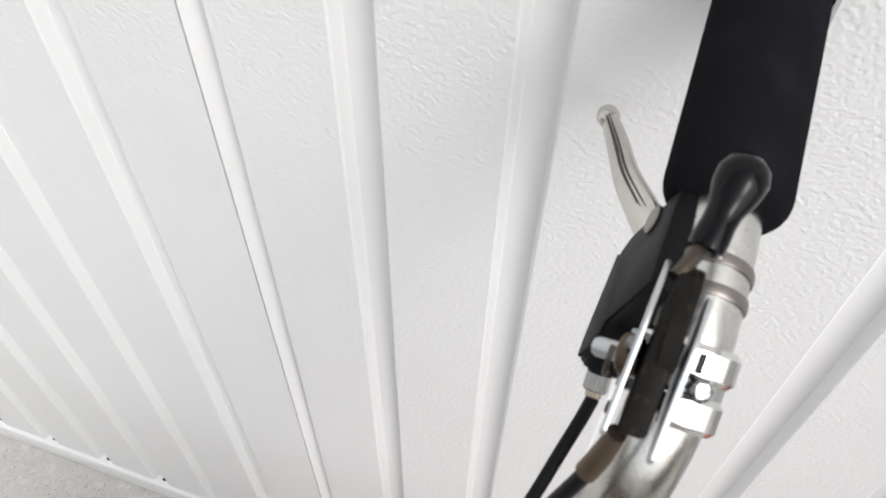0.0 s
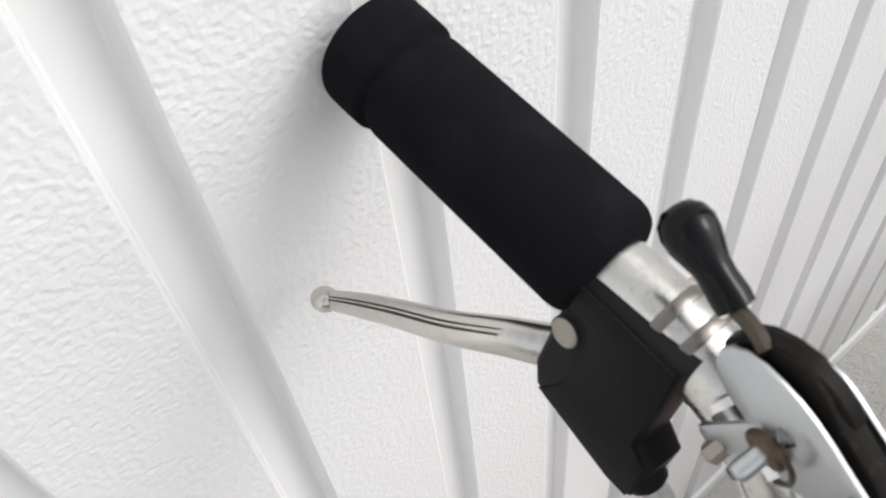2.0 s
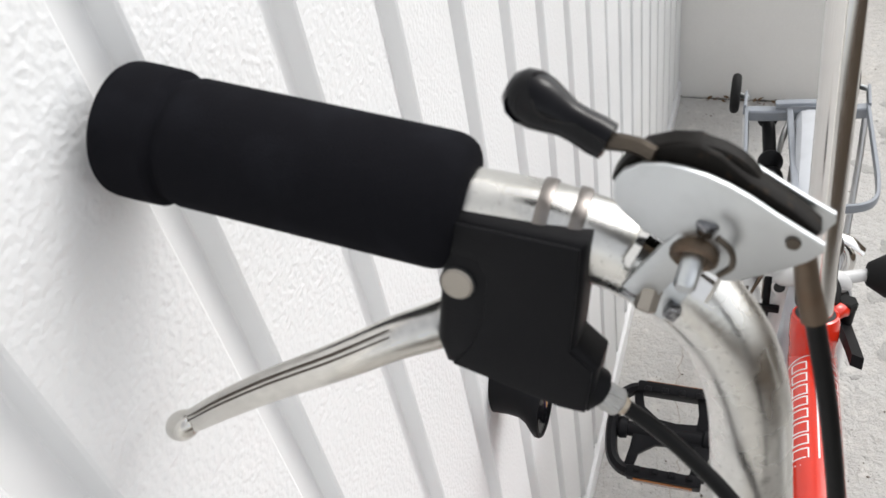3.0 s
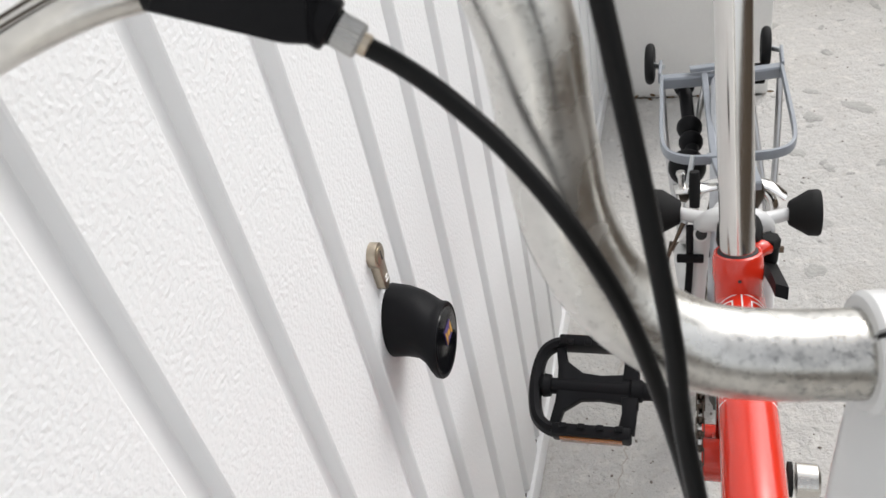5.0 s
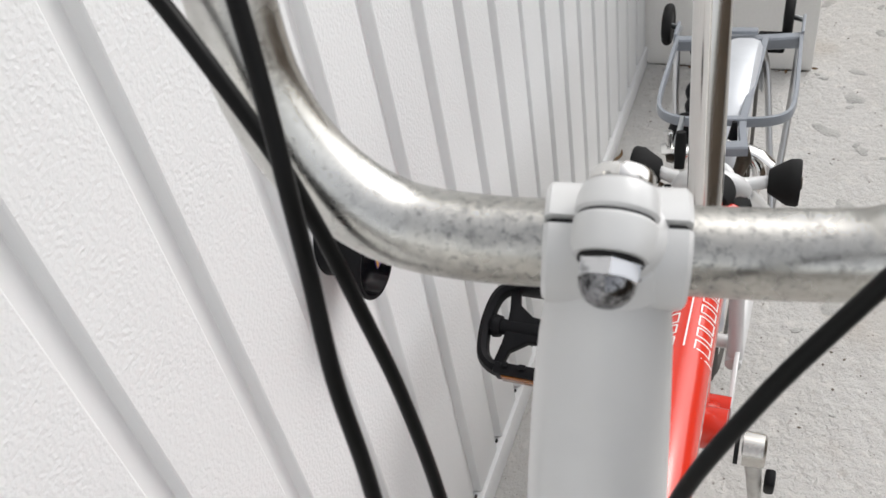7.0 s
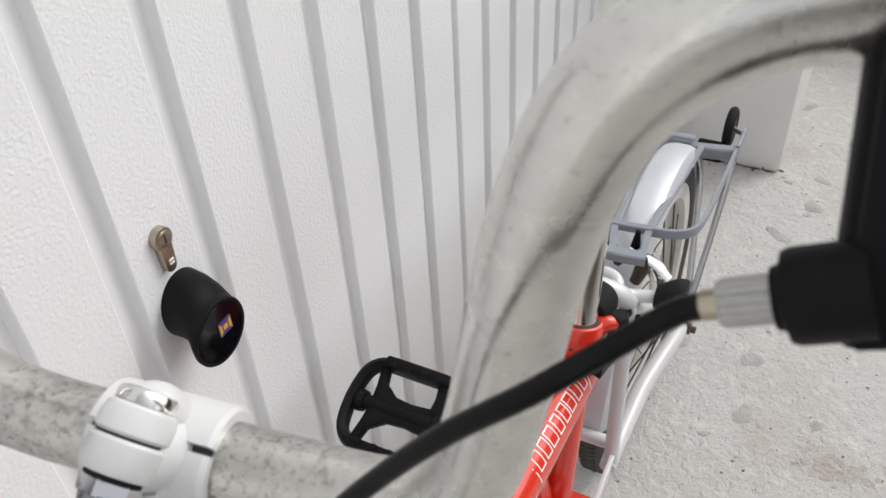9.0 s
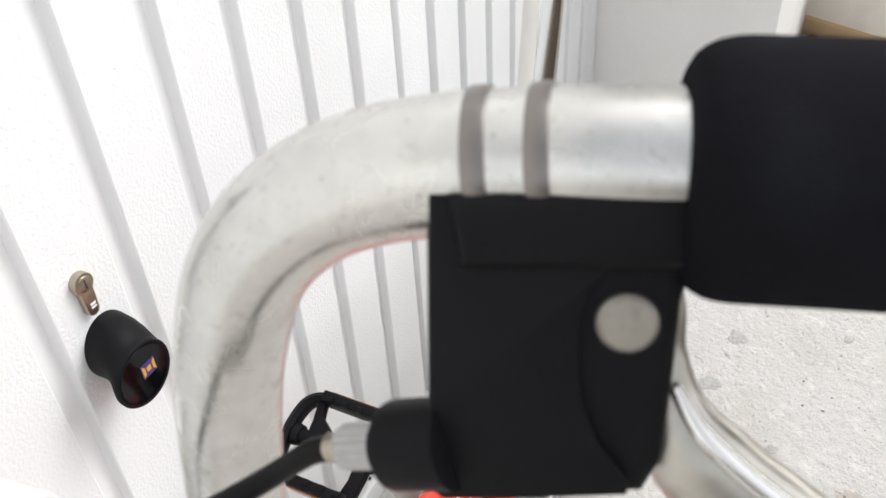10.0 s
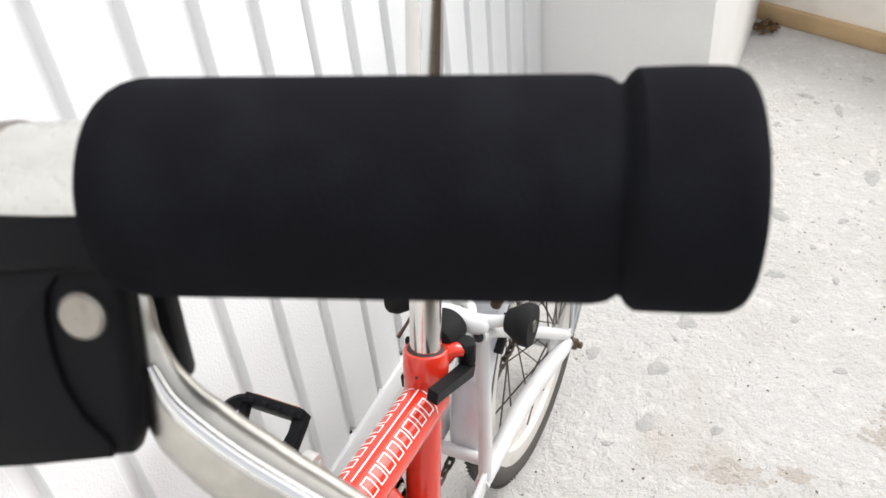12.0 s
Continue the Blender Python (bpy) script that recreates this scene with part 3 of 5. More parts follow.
# two pairs of thin tape rings next to the grips
for base, way, offs in ((R_IN, R_IN - R_END, (0.018, 0.026)), (L_IN, L_IN - L_END, (0.0180, 0.0268))):
    d = way.normalized()
    for o in offs:
        target = base + d * o
        line = curve_points(BAR, 20)
        at = min(range(1, len(line) - 1), key=lambda i: (line[i] - target).length)
        near, along = line[at], (line[at + 1] - line[at - 1]).normalized()
        part("ring", lathe([(-0.0018, 0.0100), (-0.0016, 0.0110), (-0.0010, 0.0112), (0.0010, 0.0112), (0.0016, 0.0110), (0.0018, 0.0100)], near, along, 32), RING, bike, "thin dull grey ring round the bar")

part("stem", tube([(0.2575, 0.1965, 0.820), (0.2570, 0.1890, 0.800), (0.2565, 0.1785, 0.768), (0.2570, 0.152, 0.70), (0.258, 0.10, 0.60), (0.2592, 0.055, 0.47), (0.2597, 0.046, 0.44)], [0.014, 0.0172, 0.0190, 0.0210, 0.0212, 0.0215, 0.0225], 32), WHITEPAINT, bike, "glossy white handlebar stem")
CL = Vector((0.2585, 0.1965, 0.8243))
CLAMP_D = Vector((1, 0.19, -0.09)).normalized()
SPLIT = Vector((0, -0.42, 0.91))
SPLIT = (SPLIT - CLAMP_D * SPLIT.dot(CLAMP_D)).normalized()


def arc_plate(c, axis, zero, a0, a1, r0, r1, half, n=22, soft=0.0012):
    """A curved plate about an axis, from angle a0 to a1 measured from the direction zero."""
    b = bmesh.new()
    turn = axis.cross(zero)
    rows = []
    for a in np.linspace(radians(a0), radians(a1), n):
        o = math.cos(a) * zero + math.sin(a) * turn
        sec = [(-half + soft, r1), (-half, r1 - soft), (-half, r0), (half, r0), (half, r1 - soft), (half - soft, r1)]
        rows.append([b.verts.new(c + axis * h + o * r) for h, r in sec])
    for q0, q1 in zip(rows, rows[1:]):
        for k in range(6):
            b.faces.new((q0[k], q0[(k + 1) % 6], q1[(k + 1) % 6], q1[k]))
    b.faces.new(rows[0][::-1])
    b.faces.new(rows[-1])
    bmesh.ops.recalc_face_normals(b, faces=b.faces[:])
    return b


clamp = part("clamp", arc_plate(CL, CLAMP_D, SPLIT, 4, 362 - 118, 0.0108, 0.0149, 0.0172, 44), WHITEPAINT, bike, "white painted handlebar clamp")
part("upper_jaw", arc_plate(CL, CLAMP_D, SPLIT, -118, -4, 0.0108, 0.0152, 0.0172), WHITEPAINT, clamp, "white upper clamp jaw")
part("jaw_gap", arc_plate(CL, CLAMP_D, SPLIT, -6, 6, 0.0105, 0.0128, 0.0165, 6), SEAM, clamp, "dark gap between the clamp jaws")
BOLT0, BOLT1 = Vector((0.2617, 0.1752, 0.8352)), Vector((0.2612, 0.1913, 0.8449))
bd = (BOLT1 - BOLT0).normalized()
part("lug", lathe([(0.0005, 0.0060), (0.0010, 0.0084), (0.0030, 0.0094), (0.0088, 0.0096), (0.0096, 0.0090)], BOLT0 + bd * 0.003, bd, 36), WHITEPAINT, clamp, "white lower clamp lug")
part("upper_lug", lathe([(0.0104, 0.0088), (0.0112, 0.0096), (0.0145, 0.0094), (0.0172, 0.0086), (0.0186, 0.0068), (0.0188, 0.0040)], BOLT0 + bd * 0.003, bd, 36), WHITEPAINT, clamp, "white upper clamp lug under the bolt head")
part("slit", lathe([(0, 0.0086), (0.0016, 0.0086)], BOLT0 + bd * 0.0122, bd, 32), SEAM, clamp, "dark clamp slit")
part("lug_foot", tube([BOLT0 + bd * 0.0075, BOLT0 + bd * 0.008 + Vector((0, 0.008, -0.006)), CL + Vector((0.002, -0.004, -0.002))], [0.0088, 0.0112, 0.0135], 24, 5), WHITEPAINT, clamp)
part("upper_foot", tube([BOLT0 + bd * 0.0180, BOLT0 + bd * 0.0180 + Vector((0, 0.005, -0.002)), CL + Vector((0.002, 0.004, 0.004))], [0.0070, 0.0070, 0.0070], 24, 5), WHITEPAINT, clamp)
hexagon = lathe([(-0.0038, 0.0060), (-0.0031, 0.0074), (0.0006, 0.0078), (0.0010, 0.0074)], BOLT0 + bd * 0.0018, bd, 6)
bmesh.ops.rotate(hexagon, cent=BOLT0, matrix=Matrix.Rotation(radians(30), 3, bd), verts=hexagon.verts[:])
nut = part("nut", hexagon, NUTCHROME, clamp, "chrome hexagon acorn nut")
# black ring stands for the shadow between nut and lug
part("shade_ring", lathe([(0, 0.0070), (0.0004, 0.0074), (0.0024, 0.0074)], BOLT0 + bd * 0.0024, bd, 24), RUBBER, clamp)
part("dome", lathe([(-0.0094, 0.0), (-0.0091, 0.0022), (-0.0082, 0.0040), (-0.0068, 0.0054), (-0.0050, 0.0062), (-0.0030, 0.0066)], BOLT0 + bd * 0.0018, bd, 24), GRIMYCHROME, nut, "grimy chrome dome of the nut with dark reflections painted in")
part("bolt_head", lathe([(-0.001, 0.0076), (0.0012, 0.0076), (0.0024, 0.0068), (0.0029, 0.0044), (0.0018, 0.0030), (0.0014, 0.0)], BOLT1 + bd * 0.0034, bd, 28), CHROME, clamp, "chrome socket bolt head")

# brake levers
def brake_lever(outline, m, screw, barrel, lever, thick, label, metal, grimy=True, boss=0.0056):
    """A black lever housing with its screw, cable barrel and curved alloy lever."""
    hood = part("brake_housing", plate(outline, thick, m @ Matrix.Translation((0, 0, -thick / 2)), 0.0028, segs=3), PLASTIC, bike, label)
    z = (m.to_3x3() @ Vector((0, 0, 1))).normalized()
    b0, b1 = (Vector(q) for q in barrel)
    d = (b1 - b0).normalized()
    ln = (b1 - b0).length
    part("barrel_boss", lathe([(0, boss), (ln * 0.40, boss), (ln * 0.45, boss * 0.94), (ln * 0.47, boss * 0.7), (ln * 0.52, boss * 0.65)], b0, d, 28), PLASTIC, hood)
    rim = bmesh.new()
    k = 40
    prof = [(ln * 0.50, 0), (ln * 0.50, 1), (ln * 0.80, 1), (ln * 0.84, 0.85), (ln * 0.84, 0)]
    u = d.orthogonal().normalized()
    v = d.cross(u)
    rr = [[rim.verts.new(b0 + d * h + (f * (0.0037 if i % 2 else 0.0034) + 1e-5) * (math.cos(2 * math.pi * i / k) * u + math.sin(2 * math.pi * i / k) * v)) for i in range(k)] for h, f in prof]
    for p0, p1 in zip(rr, rr[1:]):
        for i in range(k):
            rim.faces.new((p0[i], p0[(i + 1) % k], p1[(i + 1) % k], p1[i]))
    part("adjuster", rim, ADJUSTER, hood, "knurled alloy barrel adjuster", smooth=False)
    part("ferrule", lathe([(ln * 0.83, 0.0024), (ln * 0.93, 0.0024), (ln * 0.95, 0.0021)], b0, d, 18), BRASSKEY, hood, "brass cable ferrule")
    sc = Vector(screw)
    part("recess", lathe([(-0.001, 0.0046), (0.0003, 0.0045)], sc, z, 28), SEAM, hood, "dark screw recess")
    part("pivot_screw", lathe([(-0.002, 0.0042), (0.0004, 0.0042), (0.0009, 0.0036), (0.0010, 0.0)], sc, z, 28), SCREW, hood, "flat steel pivot screw")
    pts, rad = lever
    lv = part("lever", tube(pts, rad, 20, 6, flat=0.62, side=z), metal, bike, "polished alloy brake lever with a ball end")
    tip, back = Vector(pts[-1]), (Vector(pts[-1]) - Vector(pts[-2])).normalized()
    part("ball_end", lathe([(0.0056 - 0.0056 * math.cos(a), 0.0046 * math.sin(a)) for a in np.linspace(0, math.pi, 14)], tip - back * 0.007, back, 20), metal, lv)
    if grimy:
        for k in (0.50, 0.85):
            mid = [Vector(q) + z * r * (0.62 * math.sqrt(1 - k * k) - 0.02) + Vector((0, 0, r * k)) for q, r in zip(pts, rad)]
            part("groove", tube(mid[2:-1], [0.0002, 0.00035, 0.00035, 0.00035, 0.0002], 8, 5), DARKSTEEL, lv, "dark grimy groove along the lever")
    else:
        # the lit streak along the ridge is put in as a chrome strip
        edge = [Vector(q) + z * r * 0.30 + Vector((0, 0, r * 0.80)) for q, r in zip(pts, rad)]
        part("ridge", tube(edge[3:-1], [0.0010, 0.0017, 0.0018, 0.0017, 0.0012], 12, 6), CHROME, lv, "ridge along the lever, in brighter chrome for its streak of light")
    return hood


R_HOOD = [(-0.0020, 0.0178), (0.0312, 0.0145), (0.0303, 0.000), (0.0288, -0.0145), (0.0345, -0.0195), (0.0325, -0.0335), (0.0255, -0.0330), (-0.0050, -0.0252), (-0.0072, -0.0180), (-0.0038, 0.008)]
mR = frame_of((0.1012, 0.1858, 0.9550), (1, -0.03, 0), (0, 0.26, 0.965))
brake_lever(R_HOOD, mR, mR @ Vector((0, 0, 0.0003)), (mR @ Vector((0.0275, -0.0265, -0.006)), Vector((0.1420, 0.1835, 0.9180))),
            ([(0.104, 0.199, 0.944), (0.096, 0.193, 0.9340), (0.081, 0.1835, 0.9325), (0.0655, 0.1755, 0.9285), (0.0472, 0.1700, 0.9215), (0.0312, 0.1657, 0.9137), (0.0186, 0.1627, 0.9062), (0.0135, 0.1612, 0.9035)],
             [0.0056, 0.0068, 0.0060, 0.0053, 0.0048, 0.0043, 0.0036, 0.0034]), 0.015, "black plastic brake lever housing", LEVERALLOY)
part("raised_face", plate([(-0.0012, 0.0166), (0.0298, 0.0134), (0.0290, 0.000), (0.0276, -0.0150), (0.0332, -0.0198), (0.0316, -0.0324), (0.0250, -0.0320), (-0.0028, -0.0246), (0.0026, -0.0180), (0.0064, -0.0080),
                           (0.0074, 0.0020), (0.0056, 0.0068), (-0.0010, 0.0082)], 0.0016, mR @ Matrix.Translation((0, 0, -0.0003)), 0.0004), PLASTIC, [o for o in bike.children if o.name.startswith("brake_housing")][-1])
L_HOOD = [(-0.0234, 0.0220), (0.0160, 0.0240), (0.0110, 0.0045), (0.0094, -0.0112), (0.0082, -0.0200), (0.0056, -0.0250), (-0.0120, -0.0260), (-0.0242, -0.0264), (-0.0268, -0.0240), (-0.0256, -0.0116)]
mH = frame_of((0.4208, 0.2211, 0.9416), (0.938, 0.335, 0.07), (-0.125, 0.36, 0.923)) @ Matrix.Translation((0, 0, 0.0016))
mK = frame_of((0.4219, 0.2168, 0.9432), (0.954, 0.29, 0.05), (-0.10, 0.23, 0.96)) @ Matrix.Translation((0, 0, -0.0030))
brake_lever(L_HOOD, mH, mH @ Vector((0.0035, 0.0022, 0.0003)), ((0.4037, 0.2072, 0.9248), (0.3815, 0.2038, 0.9160)),
            ([mK @ Vector(q) for q in ((0.003, 0.010, -0.010), (0.0092, 0.003, -0.008), (0.0096, -0.0055, -0.0072), (0.0105, -0.0145, -0.0065), (0.0150, -0.0232, -0.005), (0.0245, -0.0325, -0.004), (0.037, -0.0412, -0.003), (0.050, -0.0490, -0.002), (0.066, -0.057, 0.0), (0.073, -0.060, 0.001))],
             [0.0018, 0.0022, 0.0027, 0.0050, 0.0078, 0.0088, 0.0084, 0.0074, 0.0056, 0.0044]), 0.008, "black plastic brake lever housing", DULLEVER, False, 0.0070)
hood = [o for o in bike.children if o.name.startswith("brake_housing")][-1]
PAD = [(-0.0226, 0.0213), (0.0150, 0.0232), (0.0118, 0.0094), (0.0012, 0.0096), (-0.0014, 0.0070), (-0.0028, 0.0026), (-0.0032, -0.0040), (-0.0026, -0.0100), (-0.0006, -0.0160), (0.0034, -0.0214), (0.0032, -0.0240), (-0.0118, -0.0250), (-0.0238, -0.0254), (-0.0258, -0.0234), (-0.0248, -0.0116)]
part("raised_face", plate(PAD, 0.0016, mH @ Matrix.Translation((0, 0, 0.0006)), 0.0005), PLASTIC, hood)
part("brow", plate([(-0.0188, 0.0110), (0.0122, 0.0104), (0.0150, 0.0210), (-0.0200, 0.0212)], 0.0060, mH @ Matrix.Translation((0, 0, 0.0006)), 0.0022, segs=4), PLASTIC, hood)
part("bar_clamp", rbox(mK @ Vector((0.0075, -0.008, -0.0185)), (0.0045, 0.028, 0.006), 0.0015, mK.to_3x3().to_4x4()), PLASTIC, hood)

# gear trigger on the bar
TR = [(0.1388, 0.9885), (0.1391, 0.9920), (0.1410, 0.9950), (0.1445, 0.9968), (0.1490, 0.9970), (0.1532, 0.9963), (0.1572, 0.9950), (0.1612, 0.9930), (0.1655, 0.9902), (0.1708, 0.9862), (0.1762, 0.9824),
      (0.1796, 0.9800), (0.1798, 0.9782), (0.1772, 0.9752), (0.1732, 0.9722), (0.1690, 0.9698), (0.1650, 0.9676), (0.1618, 0.9668), (0.1552, 0.9712), (0.1490, 0.9768), (0.1444, 0.9794), (0.1412, 0.9830), (0.1392, 0.9858)]
TR_BACK = [(0.1585, 0.9935), (0.1620, 0.9920), (0.1690, 0.9870), (0.1760, 0.9820), (0.1818, 0.9782), (0.1820, 0.9760), (0.1798, 0.9722), (0.1690, 0.9680), (0.1600, 0.9660), (0.1500, 0.9720), (0.1450, 0.9780), (0.1430, 0.9860), (0.1470, 0.9930)]
TURN, DROP = -0.10, 0.086
mT = lambda y: Matrix(((1, 0, 0, 0), (TURN, 0, -1, y - 0.182 * TURN), (DROP, 1, 0, -0.182 * DROP), (0, 0, 0, 1)))
trigger = part("gear_trigger", plate(TR, 0.0013, mT(0.1850), 0.0003), STEEL, bike, "zinc-plated gear trigger with grimy works")
part("back_plate", plate(TR_BACK, 0.0013, mT(0.1962), 0.0003), STEEL, trigger)
part("trigger_body", plate([(0.1396, 0.9915), (0.1412, 0.9948), (0.1445, 0.9976), (0.1500, 0.9993), (0.1552, 0.9994), (0.1592, 0.9972), (0.1650, 0.9918), (0.1740, 0.9848), (0.1790, 0.9800), (0.1770, 0.9760), (0.1680, 0.9712), (0.1600, 0.9695), (0.1500, 0.9780), (0.1430, 0.9840)],
                           0.0062, mT(0.1905), 0.0012), GREASE, trigger, "greasy black trigger body")
part("pull_ring", arc_plate(mT(0.1905) @ Vector((0.1530, 0.9835, 0)), Vector((0, 1, 0)), Vector((0, 0, 1)), -70, 62, 0.0128, 0.0160, 0.0022, 22, 0.0006), GREASE, trigger, "greasy pull ring")
for x, z in ((0.1500, 0.9965), (0.1585, 0.9945), (0.1660, 0.9890), (0.1722, 0.9835)):
    part("pawl", rbox(mT(0.1892) @ Vector((x, z, 0)), (0.0040, 0.0022, 0.0026), 0.0006, pose(0, 0, 0, 0, 35)), RUSTY, trigger)
part("rivet", lathe([(0, 0.0015), (0.0006, 0.0014), (0.0008, 0)], mT(0.1843) @ Vector((0.1740, 0.9800, 0)), (-0.1, -1, 0), 14), DARKSTEEL, trigger)
part("arm", tube([(0.1470, 0.1908, 0.9940), (0.1425, 0.1930, 0.9945), (0.1355, 0.1955, 0.9932)], [0.0018, 0.0018, 0.0020], 10), DARKSTEEL, trigger, "grimy trigger arm")
KN0, KN1 = Vector((0.1370, 0.1958, 0.9925)), Vector((0.1160, 0.2005, 1.0018))
part("lever_knob", lathe([(0, 0.0030), (0.0004, 0.0041), (0.0030, 0.0043), (0.0070, 0.0040), (0.0100, 0.0041), (0.0130, 0.0050), (0.0160, 0.0059), (0.0192, 0.0062), (0.0220, 0.0054), (0.0240, 0.0034), (0.0247, 0.0)], KN0, KN1 - KN0, 28), GLOSSBLACK, trigger, "glossy black rubber trigger knob")
part("band_lug", plate([(0.1402, 0.9590), (0.1432, 0.9640), (0.1492, 0.9735), (0.1520, 0.9768), (0.1550, 0.9765), (0.1552, 0.9705), (0.1515, 0.9625), (0.1478, 0.9562), (0.1435, 0.9565)], 0.0014, frame_of((0, 0.1878, 0), (1, 0, 0), (0, 0, 1)), 0.0004), STEEL, trigger, "zinc clip lug")
knob_c, knob_d = Vector((0.1558, 0.1882, 0.9721)), Vector((-0.14, -0.93, -0.30)).normalized()
part("bolt_collar", lathe([(-0.0020, 0.0024), (-0.0020, 0.0044), (0.0016, 0.0052), (0.0026, 0.0050), (0.0032, 0.0042), (0.0024, 0.0030), (0.0020, 0.0020)], knob_c, knob_d, 24), RUSTY, trigger, "rusty bolt collar")
part("band_bolt", lathe([(-0.002, 0.0024), (0.0088, 0.0024), (0.0098, 0.0019)], knob_c, knob_d, 14), STEEL, trigger, "zinc clip bolt")
part("stud", lathe([(-0.002, 0.0024), (0.0012, 0.0024), (0.0018, 0.0018)], (0.1578, 0.1876, 0.9797), (0.12, -0.35, 0.9), 10), GRIMYCHROME, trigger, "grimy spring stud")
part("spring", tube([(0.1600, 0.1828, 0.9810), (0.1628, 0.1825, 0.9780), (0.1632, 0.1828, 0.9735), (0.1608, 0.1832, 0.9700)], 0.0007, 6, 5), DARKSTEEL, trigger, "thin dark wire spring")
for x, z in ((0.1462, 0.9566),):
    part("lug_end", lathe([(-0.002, 0.0027), (0.0030, 0.0027), (0.0036, 0.0020)], (x, 0.1876, z), (-0.2, -0.6, -0.7), 6), SCREW, trigger)
# chrome clip wrapped over the bar behind the trigger
clip_at = Vector((0.1460, 0.2018, 0.9510))
line = curve_points(BAR, 20)
at = min(range(1, len(line) - 1), key=lambda i: (line[i] - clip_at).length)
clip_at, bar_d = line[at], (line[at + 1] - line[at - 1]).normalized()
side = Vector((0.30, -0.05, 0.95))
side = (side - bar_d * side.dot(bar_d)).normalized()
part("clip_band", arc_plate(clip_at, bar_d, side, -150, 100, 0.0104, 0.0115, 0.0062, 40, 0.0003), STEEL, trigger, "zinc clip band round the bar")
for k, (h, a0, a1) in enumerate(((-0.0062, -62, 58), (0.0062, -58, 48))):
    part("clip_ear", arc_plate(clip_at + bar_d * h, bar_d, side, a0, a1, 0.0112, 0.0139, 0.0046, 18, 0.0016), CHROME, trigger, "chrome clip ear bent over the bar")
    o = (Matrix.Rotation(radians(74), 3, bar_d) @ side)
    m = frame_of(clip_at + bar_d * (h * 0.85) + o * 0.0128, bar_d, o)
    part("clip_tab", rbox(m.translation, (0.0034, 0.0038, 0.0034), 0.0006, m.to_3x3().to_4x4()), GRIMYCHROME, trigger, "small square clip end")
turned = Matrix.Rotation(radians(-12), 3, bar_d) @ side
part("clip_slot", rbox(clip_at - bar_d * 0.0060 + turned * 0.0137, (0.0050, 0.0016, 0.0016), 0.0003, frame_of((0, 0, 0), bar_d, side)), SEAM, trigger, "dark slot in the clip ear")
part("clip_nut", lathe([(-0.002, 0.0030), (0.0028, 0.0030), (0.0034, 0.0022)], clip_at + (Matrix.Rotation(radians(-20), 3, bar_d) @ side) * 0.0120, Matrix.Rotation(radians(-20), 3, bar_d) @ side, 6), GRIMYCHROME, trigger, "small chrome nut between the clip ears")

# cables
CABLES = [
    ("black brake cable from the lever", [(0.1412, 0.1838, 0.9182), (0.1475, 0.1822, 0.9150), (0.1560, 0.1795, 0.9095), (0.1672, 0.1758, 0.8996), (0.1787, 0.1712, 0.8855), (0.1886, 0.1695, 0.8645), (0.1944, 0.1687, 0.8445),
                                          (0.1998, 0.1672, 0.8208), (0.2064, 0.1655, 0.7830), (0.2143, 0.1575, 0.7340), (0.2288, 0.1295, 0.6555), (0.240, 0.085, 0.53), (0.245, 0.037, 0.43)]),
    ("black gear cable from the trigger", [(0.1785, 0.187, 0.966), (0.1808, 0.185, 0.957), (0.1868, 0.1775, 0.934), (0.1925, 0.1695, 0.906), (0.1967, 0.1625, 0.8849), (0.2000, 0.1559, 0.8670), (0.2021, 0.1507, 0.8472),
                                           (0.2068, 0.1410, 0.8245), (0.2120, 0.1336, 0.7917), (0.2187, 0.1182, 0.7239), (0.2295, 0.0869, 0.606), (0.239, 0.038, 0.455)]),
    ("black brake cable from the lever", [(0.3835, 0.2041, 0.9168), (0.3792, 0.2028, 0.9145), (0.3715, 0.1985, 0.9080), (0.3621, 0.1880, 0.9040), (0.3501, 0.1842, 0.8930), (0.3373, 0.1813, 0.8774), (0.3244, 0.1762, 0.8601), (0.3099, 0.1691, 0.8393),
                                          (0.2947, 0.1606, 0.8156), (0.2797, 0.1546, 0.778), (0.2695, 0.1448, 0.7235), (0.266, 0.115, 0.62), (0.264, 0.06, 0.48)]),
]
for label, pts in CABLES:
    part("cable", tube(pts, 0.0021, 12, 8), CABLE, bike, label)
part("cable_ferrule", tube([(0.1765, 0.1885, 0.974), (0.1785, 0.1870, 0.9645), (0.1805, 0.1852, 0.9580)], [0.0023, 0.0027, 0.0028], 14), RUSTY, bike, "tarnished brass cable ferrule")

# seat post, collar and clamp lever
POST0, POSTD = Vector((0.236, 0.6415, 0.440)), Vector((-0.047, 0.306, 0.95)).normalized()
part("seat_post", lathe([(-0.02, 0.0152), (0.52, 0.0162), (0.5205, 0.0152)], POST0, POSTD, 48), POSTCHROME, bike, "polished chrome seat post")
part("post_seal", lathe([(0, 0.0180), (0.0010, 0.0178), (0.0016, 0.0168), (0.0016, 0.0160)], POST0 + POSTD * 0.0165, POSTD, 40), SEAM, bike, "dark plastic sleeve rim")
collar = part("seat_collar", lathe([(-0.034, 0.0195), (-0.030, 0.0212), (-0.012, 0.0212), (-0.009, 0.0220), (0.002, 0.0222), (0.012, 0.0218), (0.0165, 0.0208), (0.0175, 0.0188), (0.0168, 0.0162)], POST0, POSTD, 44), RED, bike, "glossy red seat tube collar")
part("vent_hole", lathe([(0, 0.0016), (0.0006, 0.0016)], POST0 + Vector((0.001, -0.0216, 0.004)), (0, -0.95, 0.31), 14), SEAM, collar, "small dark hole")
